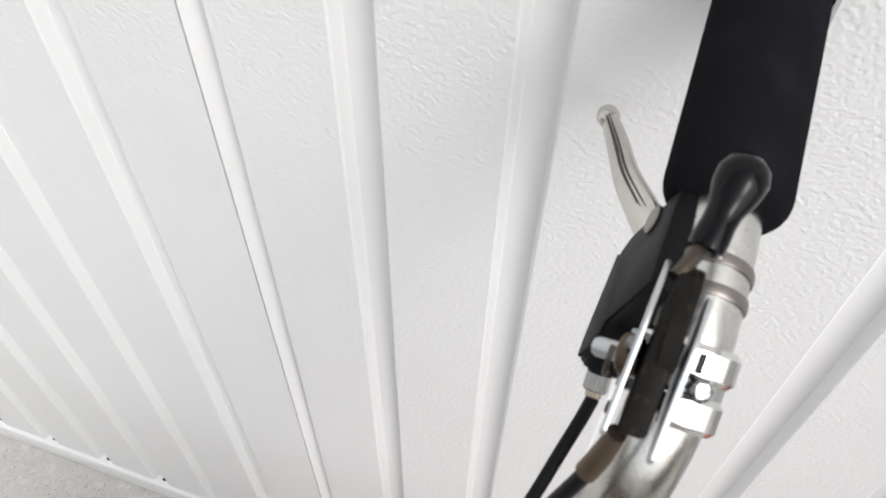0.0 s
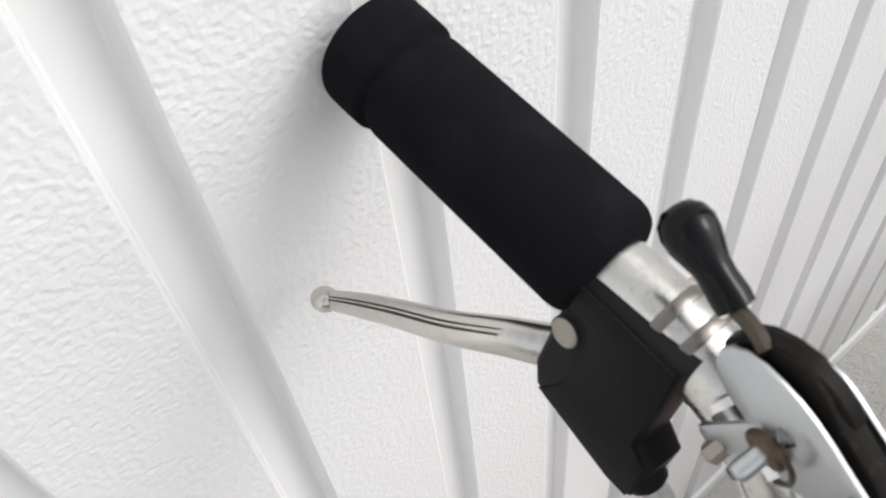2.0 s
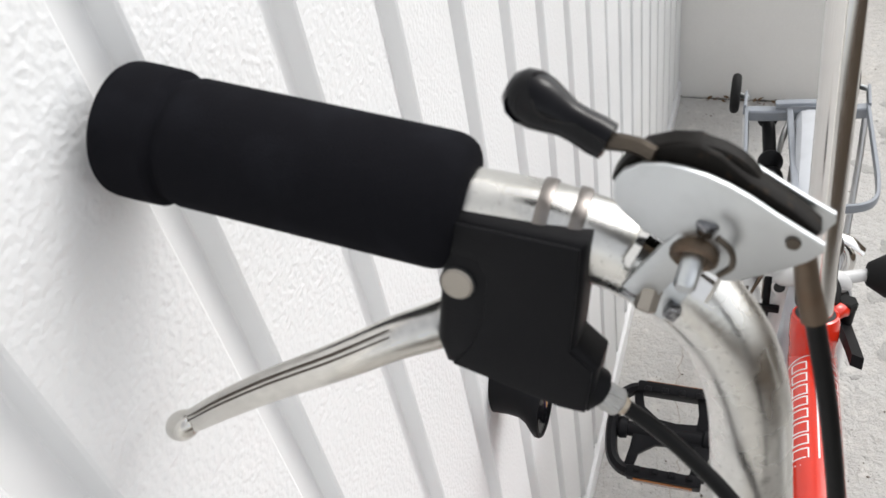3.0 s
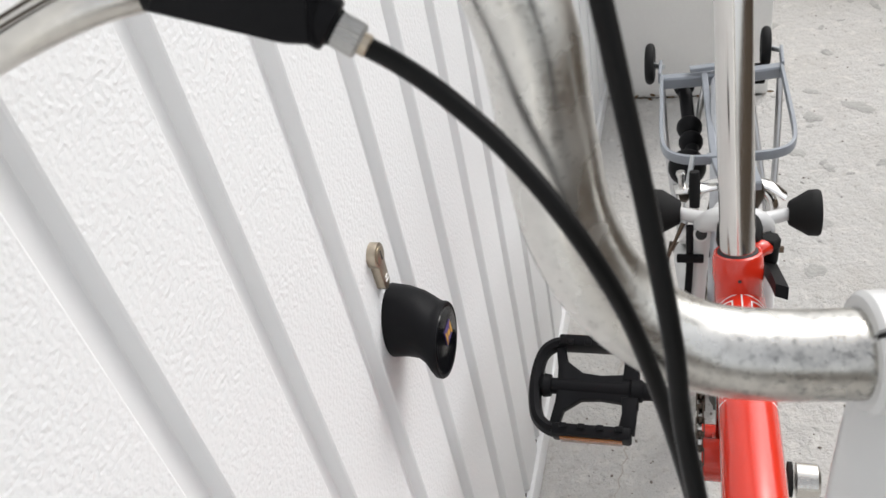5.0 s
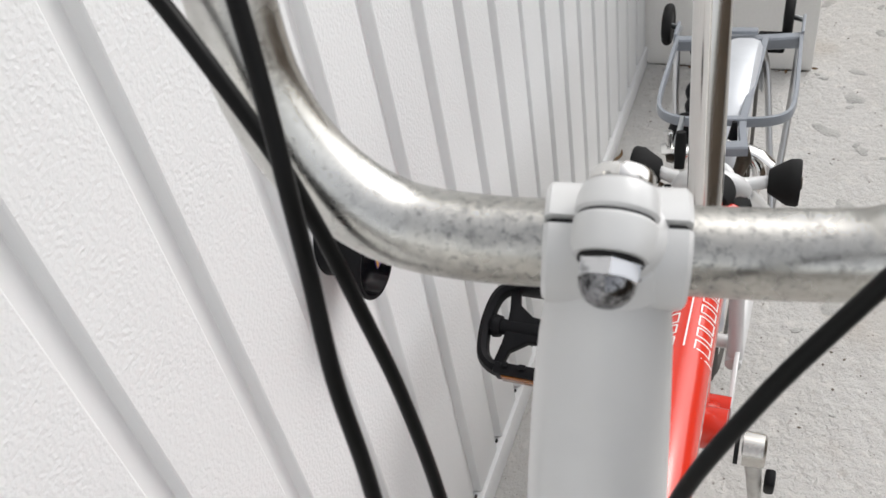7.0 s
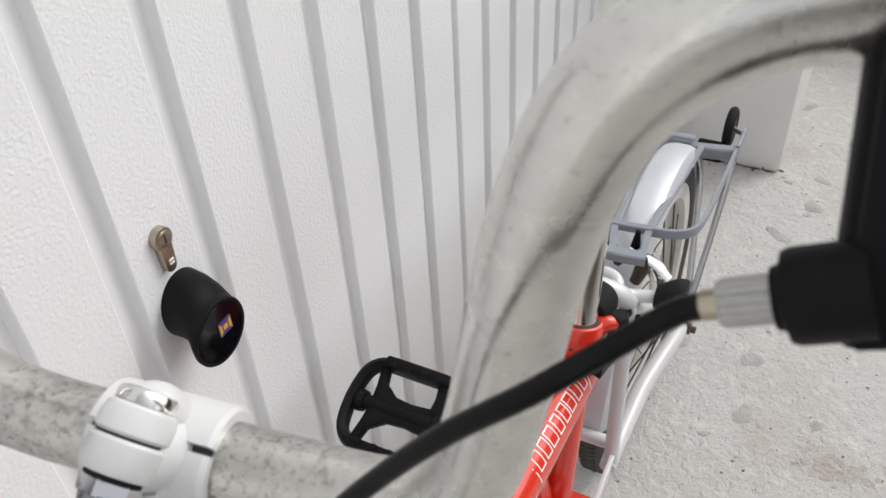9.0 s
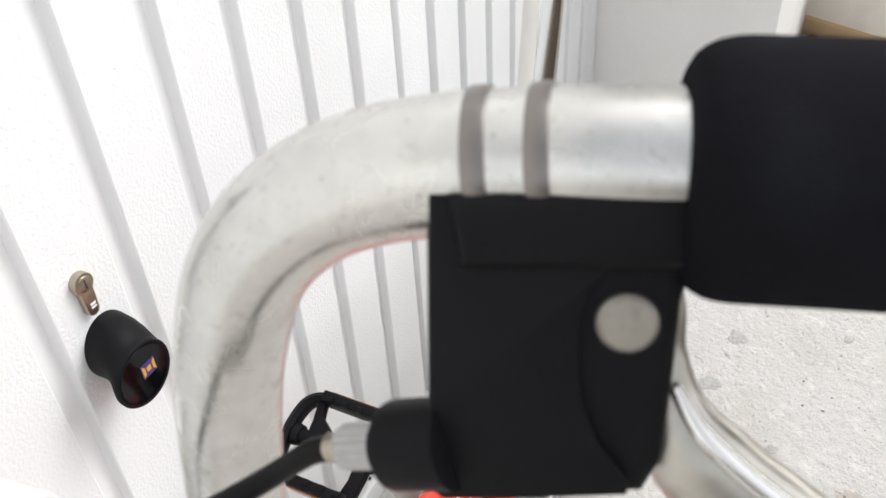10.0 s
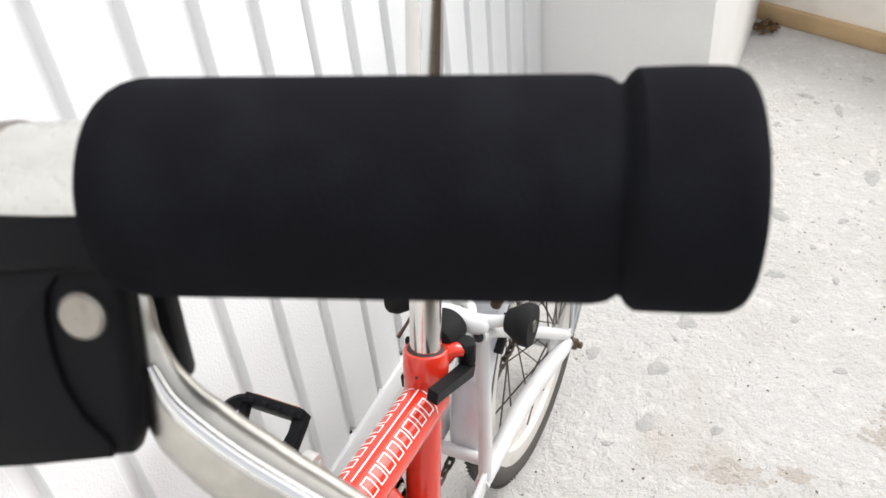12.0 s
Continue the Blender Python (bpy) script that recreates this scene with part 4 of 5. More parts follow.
part("seat_tube", tube([(0.2365, 0.632, 0.42), (0.2375, 0.612, 0.35), (0.2385, 0.590, 0.265), (0.239, 0.578, 0.22)], 0.0178, 32, 2), RED, bike, "glossy red seat tube")
part("clamp_lug", tube([(0.243, 0.655, 0.436), (0.2535, 0.663, 0.444), (0.2625, 0.669, 0.442)], [0.0115, 0.0085, 0.0066], 20), RED, bike, "red seat clamp lug")
qr = part("seat_clamp_lever", lathe([(0, 0.0072), (0.001, 0.0088), (0.021, 0.0088), (0.023, 0.0072), (0.0235, 0.0)], (0.2635, 0.6735, 0.4215), (0.05, 0.10, 1), 22), PLASTIC, bike, "black seat clamp quick-release lever")
part("handle", tube([(0.2650, 0.674, 0.4130), (0.2665, 0.650, 0.4270), (0.2680, 0.618, 0.4460), (0.2690, 0.590, 0.4620)], [0.0100, 0.0090, 0.0084, 0.0084], 4, 4, flat=0.8, side=(1, 0.2, 0.7)), PLASTIC, qr, "black plastic lever handle")
part("pivot_nut", lathe([(-0.003, 0.0086), (-0.002, 0.0096), (0.006, 0.0096), (0.0072, 0.0080), (0.0074, 0.0045)], (0.2640, 0.6745, 0.4425), (0.05, 0.10, 1), 6), RUBBER, qr)

# main frame
MA, MB = Vector((0.2385, 0.635, 0.4052)), Vector((0.242, 0.450, 0.4405))
MAIN_R = 0.0222
part("main_tube", tube([MA, MA.lerp(MB, 0.33), MA.lerp(MB, 0.67), MB, (0.244, 0.36, 0.4500), (0.247, 0.24, 0.440), (0.252, 0.13, 0.424), (0.2575, 0.06, 0.418)], MAIN_R, 36), RED, bike, "glossy red main frame tube")
part("gusset", tube([(0.239, 0.52, 0.405), (0.239, 0.535, 0.375), (0.239, 0.548, 0.335), (0.239, 0.562, 0.295)], [0.010, 0.011, 0.012, 0.011], 16, 4, flat=0.55, side=(1, 0, 0)), RED, bike, "red curved frame gusset")
part("bottom_bracket", lathe([(-0.034, 0.0205), (0.034, 0.0205)], (0.242, 0.552, 0.272), (1, 0, 0), 32), RED, bike, "red bottom bracket shell")
part("hinge_tube", lathe([(-0.034, 0.0150), (0.034, 0.0150)], (0.242, 0.606, 0.232), (1, 0, 0), 28), RED, bike, "red rear hinge tube")
part("bridge_plate", rbox((0.242, 0.580, 0.250), (0.052, 0.060, 0.024), 0.006, pose(0, 0, 0, -36)), RED, bike, "red frame bridge")
part("head_tube", tube([(0.2590, 0.050, 0.445), (0.2598, 0.034, 0.400)], 0.0200, 28, 1), RED, bike, "red head tube")

# decals: white lines and plain bars along the tube
def on_tube(s, a, lift=0.00035):
    d = (MB - MA).normalized()
    side = Vector((1, 0, 0))
    side = (side - d * side.dot(d)).normalized()
    top = side.cross(d)
    top = top if top.z > 0 else -top
    return MA + d * s + (MAIN_R + lift) * (math.sin(a) * side + math.cos(a) * top)


def tube_patch(corners, steps=6):
    """A thin raised patch of paint; corners as (distance along, angle)."""
    b = bmesh.new()
    (s0, a0), (s1, a1), (s2, a2), (s3, a3) = corners
    grid = []
    for i in range(steps + 1):
        u = i / steps
        lo, hi = (s0 + (s1 - s0) * u, a0 + (a1 - a0) * u), (s3 + (s2 - s3) * u, a3 + (a2 - a3) * u)
        grid.append([[b.verts.new(on_tube(*p, lift)) for p in (lo, hi)] for lift in (0.00005, 0.00035)])
    for g0, g1 in zip(grid, grid[1:]):
        b.faces.new((g0[1][0], g0[1][1], g1[1][1], g1[1][0]))
        b.faces.new((g0[0][0], g1[0][0], g1[1][0], g0[1][0])[::-1])
        b.faces.new((g0[0][1], g1[0][1], g1[1][1], g0[1][1]))
    bmesh.ops.recalc_face_normals(b, faces=b.faces[:])
    return b


S0, S1 = 0.021, 0.163
main = [o for o in bike.children if o.name.startswith("main_tube")][0]
def stroke(c, label="white painted line"):
    part("decal_line", tube_patch(c), WHITEDECAL, main, label)
stroke([(S0, -0.030), (S1, -0.030), (S1, 0.030), (S0, 0.030)])
for s in (S0, S1):
    k = 1 if s == S0 else -1
    for q in (-1, 1):
        stroke([(s, 0.0), (s + k * 0.006, q * 1.35), (s + k * 0.0072, q * 1.35), (s + 0.0012 * k, 0.0)])
for q in (-1, 1):
    for i in range(8):
        s = S0 + 0.0095 + i * 0.0158
        w = 0.0132 if i % 3 == 2 else 0.0115
        lo, hi, t, ta = q * 0.34, q * 1.06, 0.0013, q * 0.058
        for u in (0.0, w - t):
            stroke([(s + u, lo), (s + u, hi), (s + u + t, hi), (s + u + t, lo)], "plain white bar of worn lettering")
        for a in (lo, hi - ta):
            stroke([(s + t, a), (s + w - t, a), (s + w - t, a + ta), (s + t, a + ta)], "plain white bar of worn lettering")

# cranks, pedals and chain
BB = Vector((0.242, 0.552, 0.272))
crank = part("crank", tube([BB + Vector((-0.046, 0, 0)), BB + Vector((-0.052, -0.012, 0.045)), BB + Vector((-0.060, -0.026, 0.095)), BB + Vector((-0.066, -0.036, 0.140))], [0.0140, 0.0115, 0.0108, 0.0120], 18, 6, flat=0.8, side=(1, 0, 0)), CRANKALLOY, bike, "dull alloy crank arm")
part("crank_eye", lathe([(-0.0065, 0.0112), (-0.0055, 0.0124), (0.0055, 0.0124), (0.0065, 0.0112)], BB + Vector((-0.066, -0.036, 0.141)), (1, 0, 0), 24), CRANKALLOY, crank)
LB = BB + Vector((0.009, -0.006, -0.012))
crank = part("crank", tube([LB + Vector((0.050, 0, 0)), LB + Vector((0.054, 0.008, -0.045)), LB + Vector((0.058, 0.016, -0.095)), LB + Vector((0.062, 0.022, -0.140))], [0.0160, 0.0125, 0.0115, 0.0125], 18, 6, flat=0.6, side=(1, 0, 0)), CRANKALLOY, bike, "dull alloy crank arm")
part("dust_cap", lathe([(0, 0.0168), (0.018, 0.0162), (0.0205, 0.0135), (0.021, 0)], LB + Vector((0.042, 0, 0)), (1, 0, 0), 26), LEVERALLOY, crank, "pale alloy crank boss")
part("seal", lathe([(0, 0.0165), (0.004, 0.0165)], LB + Vector((0.0345, 0, 0)), (1, 0, 0), 26), RUBBER, crank, "black rubber seal")


def pedal(m, label):
    """A black cage pedal: x runs out along its axle, y across it."""
    pd = part("pedal", lathe([(0, 0.0075), (0.014, 0.0078), (0.016, 0.0098), (0.024, 0.0100), (0.026, 0.0075), (0.094, 0.0070), (0.0945, 0.0)], m.translation, m.to_3x3() @ Vector((1, 0, 0)), 20), PLASTIC, bike, label)
    for s in (-1, 1):
        part("cage_bar", rbox(m @ Vector((0.0555, s * 0.0400, 0)), (0.066, 0.0105, 0.021), 0.0020, m.to_3x3().to_4x4()), PLASTIC, pd)
        part("reflector", rbox(m @ Vector((0.0555, s * 0.0458, -0.001)), (0.052, 0.0018, 0.013), 0.0004, m.to_3x3().to_4x4()), ORANGE, pd, "amber reflector")
        for i in range(4):
            part("tooth", rbox(m @ Vector((0.032 + i * 0.0155, s * 0.0375, 0.0115)), (0.006, 0.005, 0.003), 0.0008, m.to_3x3().to_4x4()), PLASTIC, pd)
        # webs from the hub to the bar
        for x0, x1 in ((0.024, 0.028),):
            part("web", plate([(x0 - 0.006, s * 0.006), (x0 + 0.008, s * 0.008), (x1 + 0.003, s * 0.022), (x1 + 0.006, s * 0.038), (x1 - 0.008, s * 0.038)][::s], 0.012, m, 0.0012), PLASTIC, pd)
    arc = [(0.082, -0.040, 0), (0.094, -0.037, 0), (0.1035, -0.026, 0), (0.1070, 0, 0), (0.1035, 0.026, 0), (0.094, 0.037, 0), (0.082, 0.040, 0)]
    part("outer_hoop", tube([m @ Vector(q) for q in arc], 0.0105, 8, 5, flat=0.55, side=m.to_3x3() @ Vector((1, 0, 0.01))), PLASTIC, pd)
    part("spine", plate([(0.018, -0.016), (0.034, -0.0120), (0.050, -0.0105), (0.066, -0.0120), (0.080, -0.022), (0.084, -0.038), (0.092, -0.038), (0.088, -0.016), (0.087, 0), (0.088, 0.016), (0.092, 0.038), (0.084, 0.038), (0.080, 0.022), (0.066, 0.0120), (0.050, 0.0105), (0.034, 0.0120), (0.018, 0.016)], 0.010, m, 0.0012), PLASTIC, pd)
    part("end_cap", lathe([(-0.002, 0.0095), (0.004, 0.0105), (0.007, 0.0085)], m @ Vector((0.095, 0, 0)), m.to_3x3() @ Vector((1, 0, 0)), 20), PLASTIC, pd)
    return pd


PE = BB + Vector((-0.068, -0.035, 0.138))
part("pedal_hinge", rbox(LB + Vector((0.0700, 0.010, -0.062)), (0.010, 0.018, 0.026), 0.003, pose(0, 0, 0, 12)), PLASTIC, crank, "black plastic folding pedal hinge")
pedal(frame_of(PE, (-1, 0.0, 0.0), (0, -0.93, -0.36)), "black plastic cage pedal with amber reflectors")
chainring = part("chainring", lathe([(-0.0015, 0.060), (-0.0015, 0.0835), (0.0015, 0.0835), (0.0015, 0.060), (-0.0015, 0.060)], BB + Vector((-0.036, 0, 0)), (1, 0, 0), 60), ALLOY, bike, "alloy chainring")
for i in range(5):
    a = 2 * math.pi * i / 5
    part("spider_arm", tube([BB + Vector((-0.040, 0, 0)), BB + Vector((-0.037, 0.066 * math.cos(a), 0.066 * math.sin(a)))], [0.010, 0.006], 10, 1, flat=0.4, side=(1, 0, 0)), ALLOY, chainring)
AXLE = Vector((0.2335, 0.929, 0.2105))
part("sprocket", lathe([(-0.0015, 0.012), (-0.0015, 0.031), (0.0015, 0.031), (0.0015, 0.012)], AXLE + Vector((-0.037, 0, 0)), (1, 0, 0), 30), DARKSTEEL, bike)
# the chain: a closed loop of links round chainring and sprocket
cx = 0.206
loop = [Vector((cx, BB.y + 0.087 * math.cos(a), BB.z + 0.087 * math.sin(a))) for a in np.linspace(radians(82), radians(278), 24)]
loop += [Vector((cx, AXLE.y + 0.034 * math.cos(a), AXLE.z + 0.034 * math.sin(a))) for a in np.linspace(radians(-82), radians(82), 12)]
loop.append(loop[0])
links = bmesh.new()
total = sum((q - p).length for p, q in zip(loop, loop[1:]))
count = int(total / 0.0127)
step = total / count
marks = []
acc = [0.0]
for p, q in zip(loop, loop[1:]):
    acc.append(acc[-1] + (q - p).length)
for k in range(count):
    s = k * step
    j = max(n for n in range(len(acc) - 1) if acc[n] <= s)
    p, q = loop[j], loop[j + 1]
    marks.append((p + (q - p) * ((s - acc[j]) / max((q - p).length, 1e-6)), (q - p).normalized()))
for k, (c, d) in enumerate(marks):
    m = frame_of(c, d, (1, 0, 0))
    wide = 0.0034 if k % 2 else 0.0024
    for s in (-1, 1):
        rbox(m @ Vector((0, s * wide, 0)), (0.0150, 0.0011, 0.0080), 0, m.to_3x3().to_4x4(), links)
    rbox(m @ Vector((0.0063, 0, 0)), (0.0062, 0.0050, 0.0062), 0.0015, m.to_3x3().to_4x4(), links, 1)
part("chain", links, DARKSTEEL, bike, "oily dark roller chain", smooth=False)

# wheels
def ring_mesh(c, section, n=72):
    """A closed ring about the x axis through c; section: (x offset, radius) points round its outline."""
    b = bmesh.new()
    k = len(section)
    rings = []
    for i in range(n):
        a = 2 * math.pi * i / n
        o = Vector((0, math.cos(a), math.sin(a)))
        rings.append([b.verts.new(c + o * r + Vector((x, 0, 0))) for x, r in section])
    for i in range(n):
        for j in range(k):
            b.faces.new((rings[i][j], rings[i][(j + 1) % k], rings[(i + 1) % n][(j + 1) % k], rings[(i + 1) % n][j]))
    bmesh.ops.recalc_face_normals(b, faces=b.faces[:])
    return b


CREAMRIM = material("dusty_rim", (0.62, 0.60, 0.57), 0.4, stain=0.35, stain_scale=45, stain_color=(0.48, 0.40, 0.28))


def wheel(name, c, label):
    hub = part(name, lathe([(-0.034, 0.008), (-0.033, 0.020), (-0.030, 0.020), (-0.028, 0.014), (0.028, 0.014), (0.030, 0.020), (0.033, 0.020), (0.034, 0.008)], c, (1, 0, 0), 28), STEEL, bike, label)
    part("tyre", ring_mesh(c, [(0.0180 * math.sin(t) , 0.1915 + 0.0180 * math.cos(t)) for t in np.linspace(0, 2 * math.pi, 16, endpoint=False)]), TYRE, hub, "dusty black road tyre")
    tread = bmesh.new()
    for i in range(120):
        a = 2 * math.pi * i / 120
        for s in (-1, 1):
            m = Matrix.Translation(c) @ Matrix.Rotation(a, 4, "X") @ Matrix.Translation((s * 0.0062, 0, 0.2088)) @ Matrix.Rotation(s * 0.5, 4, "Z")
            bmesh.ops.create_cube(tread, size=1, matrix=m @ Matrix.Diagonal((0.010, 0.0045, 0.0022, 1)))
    part("tread", tread, TYRE, hub, smooth=False)
    part("rim", ring_mesh(c, [(-0.0125, 0.1845), (-0.0135, 0.180), (-0.0125, 0.160), (-0.006, 0.1555), (0.006, 0.1555), (0.0125, 0.160), (0.0135, 0.180), (0.0125, 0.1845)]), CREAMRIM, hub, "dusty pale rim")
    sp = None
    for i in range(28):
        a = 2 * math.pi * i / 28
        s = 1 if i % 2 else -1
        lean = (1 if i % 4 < 2 else -1) * 0.9
        m = Matrix.Translation(c) @ Matrix.Rotation(a, 4, "X") @ Matrix.Diagonal((s, lean / 0.9, 1, 1)) @ Matrix.Translation(-c)
        if sp is None:
            sp = part("spoke", tube([c + Vector((0.030, 0.018 * math.sin(0.9), 0.018 * math.cos(0.9))), c + Vector((0.004, 0, 0.1575))], 0.0011, 6, 1), DARKSTEEL, hub)
            sp.matrix_basis = m
        else:
            o = new("spoke", sp.data)
            o.parent, o.matrix_basis = hub, m
    return hub


wheel("rear_wheel", AXLE, "small spoked rear wheel")
FRONT = Vector((0.262, -0.085, 0.2105))
wheel("front_wheel", FRONT, "small spoked front wheel")
for s in (-1, 1):
    part("fork_blade", tube([(0.2600 + s * 0.016, 0.025, 0.395), (0.2605 + s * 0.044, 0.005, 0.34), (0.261 + s * 0.048, -0.04, 0.27), FRONT + Vector((s * 0.048, 0, 0))], 0.0105, 16), WHITEPAINT, bike, "white fork blade")
part("fork_crown", tube([(0.225, 0.018, 0.385), (0.260, 0.020, 0.392), (0.295, 0.018, 0.385)], 0.015, 16), WHITEPAINT, bike, "white fork crown")

# mudguard over the rear wheel
SILVER = material("silver_mudguard", (0.62, 0.64, 0.67), 0.35, 0.3, stain=0.2, stain_scale=25, rough_var=0.15)
b = bmesh.new()
rows = []
for a in np.linspace(radians(18), radians(174), 56):
    o = Vector((0, math.cos(a), math.sin(a)))
    row = []
    for x, dr in ((-0.0225, -0.012), (-0.0215, -0.004), (-0.017, 0.002), (-0.008, 0.0048), (0.008, 0.0048), (0.017, 0.002), (0.0215, -0.004), (0.0225, -0.012), (0.0212, -0.012), (0.0150, -0.0005), (0, 0.0032), (-0.0150, -0.0005), (-0.0212, -0.012)):
        row.append(b.verts.new(AXLE + o * (0.2225 + dr) + Vector((x, 0, 0))))
    rows.append(row)
for r0, r1 in zip(rows, rows[1:]):
    for k in range(len(r0)):
        b.faces.new((r0[k], r0[(k + 1) % len(r0)], r1[(k + 1) % len(r0)], r1[k]))
b.faces.new(rows[0][::-1])
b.faces.new(rows[-1])
bmesh.ops.recalc_face_normals(b, faces=b.faces[:])
guard = part("mudguard", b, SILVER, bike, "silver rear mudguard")
for a in (radians(150),):
    part("guard_bolt", lathe([(0, 0.0085), (0.003, 0.0080), (0.0045, 0.005), (0.005, 0)], AXLE + Vector((0.012, 0.2265 * math.cos(a), 0.2265 * math.sin(a))), (0.3, math.cos(a), math.sin(a)), 20), SILVER, guard, "round mudguard bolt")

# rear frame
CX = 0.2335
part("suspension_block", lathe([(0, 0.0150), (0.001, 0.0175), (0.006, 0.0200), (0.024, 0.0205), (0.030, 0.0190)], (0.2365, 0.664, 0.449), (0.06, 0.99, -0.06), 32), RUBBER, bike, "grey rubber suspension block")
part("yoke", tube([(CX - 0.030, 0.716, 0.428), (CX - 0.020, 0.706, 0.443), (CX, 0.701, 0.450), (CX + 0.020, 0.706, 0.443), (CX + 0.030, 0.716, 0.428)], [0.0085, 0.011, 0.012, 0.011, 0.0085], 20), WHITEPAINT, bike, "white rear frame yoke")
part("yoke_arch", tube([(CX - 0.018, 0.714, 0.436), (CX - 0.012, 0.728, 0.441), (CX, 0.733, 0.443), (CX + 0.012, 0.728, 0.441), (CX + 0.018, 0.714, 0.436)], 0.0060, 16), WHITEPAINT, bike, "white frame arch")
for s in (-1, 1):
    part("pad_arm", tube([(CX + s * 0.016, 0.712, 0.438), (CX + s * 0.030, 0.722, 0.432), (CX + s * 0.055, 0.731, 0.4325)], [0.0095, 0.0072, 0.0060], 16), WHITEPAINT, bike, "white pad arm")
    pad = part("rubber_pad", lathe([(0, 0.0100), (0.001, 0.0120), (0.012, 0.0185), (0.018, 0.0222), (0.0262, 0.0228), (0.0285, 0.0215), (0.0290, 0.0)], (CX + s * 0.0500, 0.7305, 0.4325), (s, 0.03, 0), 32), RUBBER, bike, "black conical rubber bumper pad")
    part("pad_bolt", lathe([(0, 0.0065), (0.0015, 0.006)], (CX + s * 0.0788, 0.7312, 0.4325), (s, 0.03, 0), 16), DARKSTEEL, pad)
    stay = part("upper_stay", tube([(CX + s * 0.0299, 0.7050, 0.4255), (CX + s * 0.0300, 0.7150, 0.4195), (CX + s * 0.0330, 0.735, 0.408), (CX + s * 0.042, 0.83, 0.320), (CX + s * 0.0505, 0.922, 0.230)], 0.0078, 18), WHITEPAINT, bike, "white rear frame stay")
    part("open_end", lathe([(0, 0.0056), (0.0006, 0.0054)], (CX + s * 0.0299, 0.7048, 0.4256), (0, -0.86, 0.5), 18), SEAM, stay, "dark open tube end")
    part("strut", tube([(CX + s * 0.028, 0.716, 0.425), (CX + s * 0.032, 0.704, 0.36), (CX + s * 0.036, 0.688, 0.29), (CX + s * 0.040, 0.672, 0.240)], 0.0078, 18), WHITEPAINT, bike, "white rear frame strut")
    part("lower_stay", tube([(CX + s * 0.0385, 0.664, 0.236), (CX + s * 0.0385, 0.72, 0.234), (CX + s * 0.0405, 0.79, 0.234), (CX + s * 0.0490, 0.855, 0.233), (CX + s * 0.0545, 0.895, 0.229), (CX + s * 0.0540, 0.920, 0.218)], [0.0085, 0.0105, 0.0108, 0.0108, 0.0098, 0.0080], 18), WHITEPAINT, bike, "white rear frame lower stay")
    part("pivot_bracket", plate([(0.598, 0.222), (0.612, 0.215), (0.676, 0.232), (0.680, 0.250), (0.664, 0.254), (0.604, 0.240)], 0.005, frame_of((CX + s * 0.0415, 0, 0), (0, 1, 0), (0, 0, 1)), 0.001), WHITEPAINT, bike, "white pivot bracket")
    part("dropout", plate([(0.905, 0.205), (0.940, 0.198), (0.945, 0.222), (0.925, 0.240), (0.908, 0.232)], 0.004, frame_of((CX + s * 0.0530, 0, 0), (0, 1, 0), (0, 0, 1)), 0.0008), WHITEPAINT, bike, "white dropout plate")
    part("axle_nut", lathe([(0, 0.0095), (0.002, 0.0095), (0.0022, 0.0078), (0.010, 0.0076), (0.0102, 0.0045), (0.0165, 0.0045)], AXLE + Vector((s * 0.0555, 0, 0)), (s, 0, 0), 6), RUSTY, bike, "rusty axle nut")
part("stay_bridge", tube([(CX - 0.042, 0.700, 0.231), (CX, 0.698, 0.233), (CX + 0.042, 0.700, 0.231)], 0.0078, 16, 2), WHITEPAINT, bike, "white stay bridge")

# rear brake
cal = part("brake_caliper", tube([(CX - 0.034, 0.776, 0.372), (CX - 0.040, 0.782, 0.400), (CX - 0.030, 0.788, 0.418), (CX - 0.006, 0.790, 0.424)], [0.0055, 0.0065, 0.0062, 0.0070], 14, flat=0.6, side=(0, 1, 0)), CHROME, bike, "chrome rear brake caliper")
part("caliper_arm", tube([(CX + 0.034, 0.776, 0.372), (CX + 0.040, 0.782, 0.398), (CX + 0.030, 0.788, 0.416), (CX + 0.004, 0.792, 0.425)], [0.0055, 0.0065, 0.0062, 0.0070], 14, flat=0.6, side=(0, 1, 0)), CHROME, cal)
part("caliper_arm", tube([(CX - 0.058, 0.778, 0.424), (CX - 0.044, 0.781, 0.425), (CX - 0.026, 0.784, 0.423), (CX - 0.006, 0.790, 0.424)], [0.0090, 0.0105, 0.0075, 0.0075], 14, flat=0.35, side=(0, 0, 1)), CHROME, cal)
part("caliper_arm", tube([(CX + 0.052, 0.786, 0.410), (CX + 0.038, 0.788, 0.421), (CX + 0.020, 0.790, 0.426), (CX + 0.004, 0.792, 0.426)], [0.0075, 0.0085, 0.0075, 0.0070], 14, flat=0.35, side=(0, 0, 1)), CHROME, cal)
part("cable_clamp", lathe([(0, 0.0060), (0.006, 0.0060), (0.0065, 0.0040)], (CX - 0.048, 0.780, 0.412), (0, -0.5, 0.9), 6), DARKSTEEL, cal)
part("inner_wire", tube([(CX - 0.045, 0.782, 0.420), (CX - 0.040, 0.800, 0.452)], [0.0034, 0.0026], 10, 1), STEEL, cal)
part("caliper_bolt", lathe([(0, 0.0075), (0.004, 0.0075), (0.0045, 0.0052), (0.013, 0.0050)], (CX, 0.784, 0.424), (0, -1, 0.2), 6), DARKSTEEL, cal)
part("barrel", lathe([(0, 0.0034), (0.012, 0.0034), (0.018, 0.0050), (0.020, 0.004)], (CX - 0.050, 0.780, 0.424), (-0.1, 0.2, 1), 14), CHROME, cal)
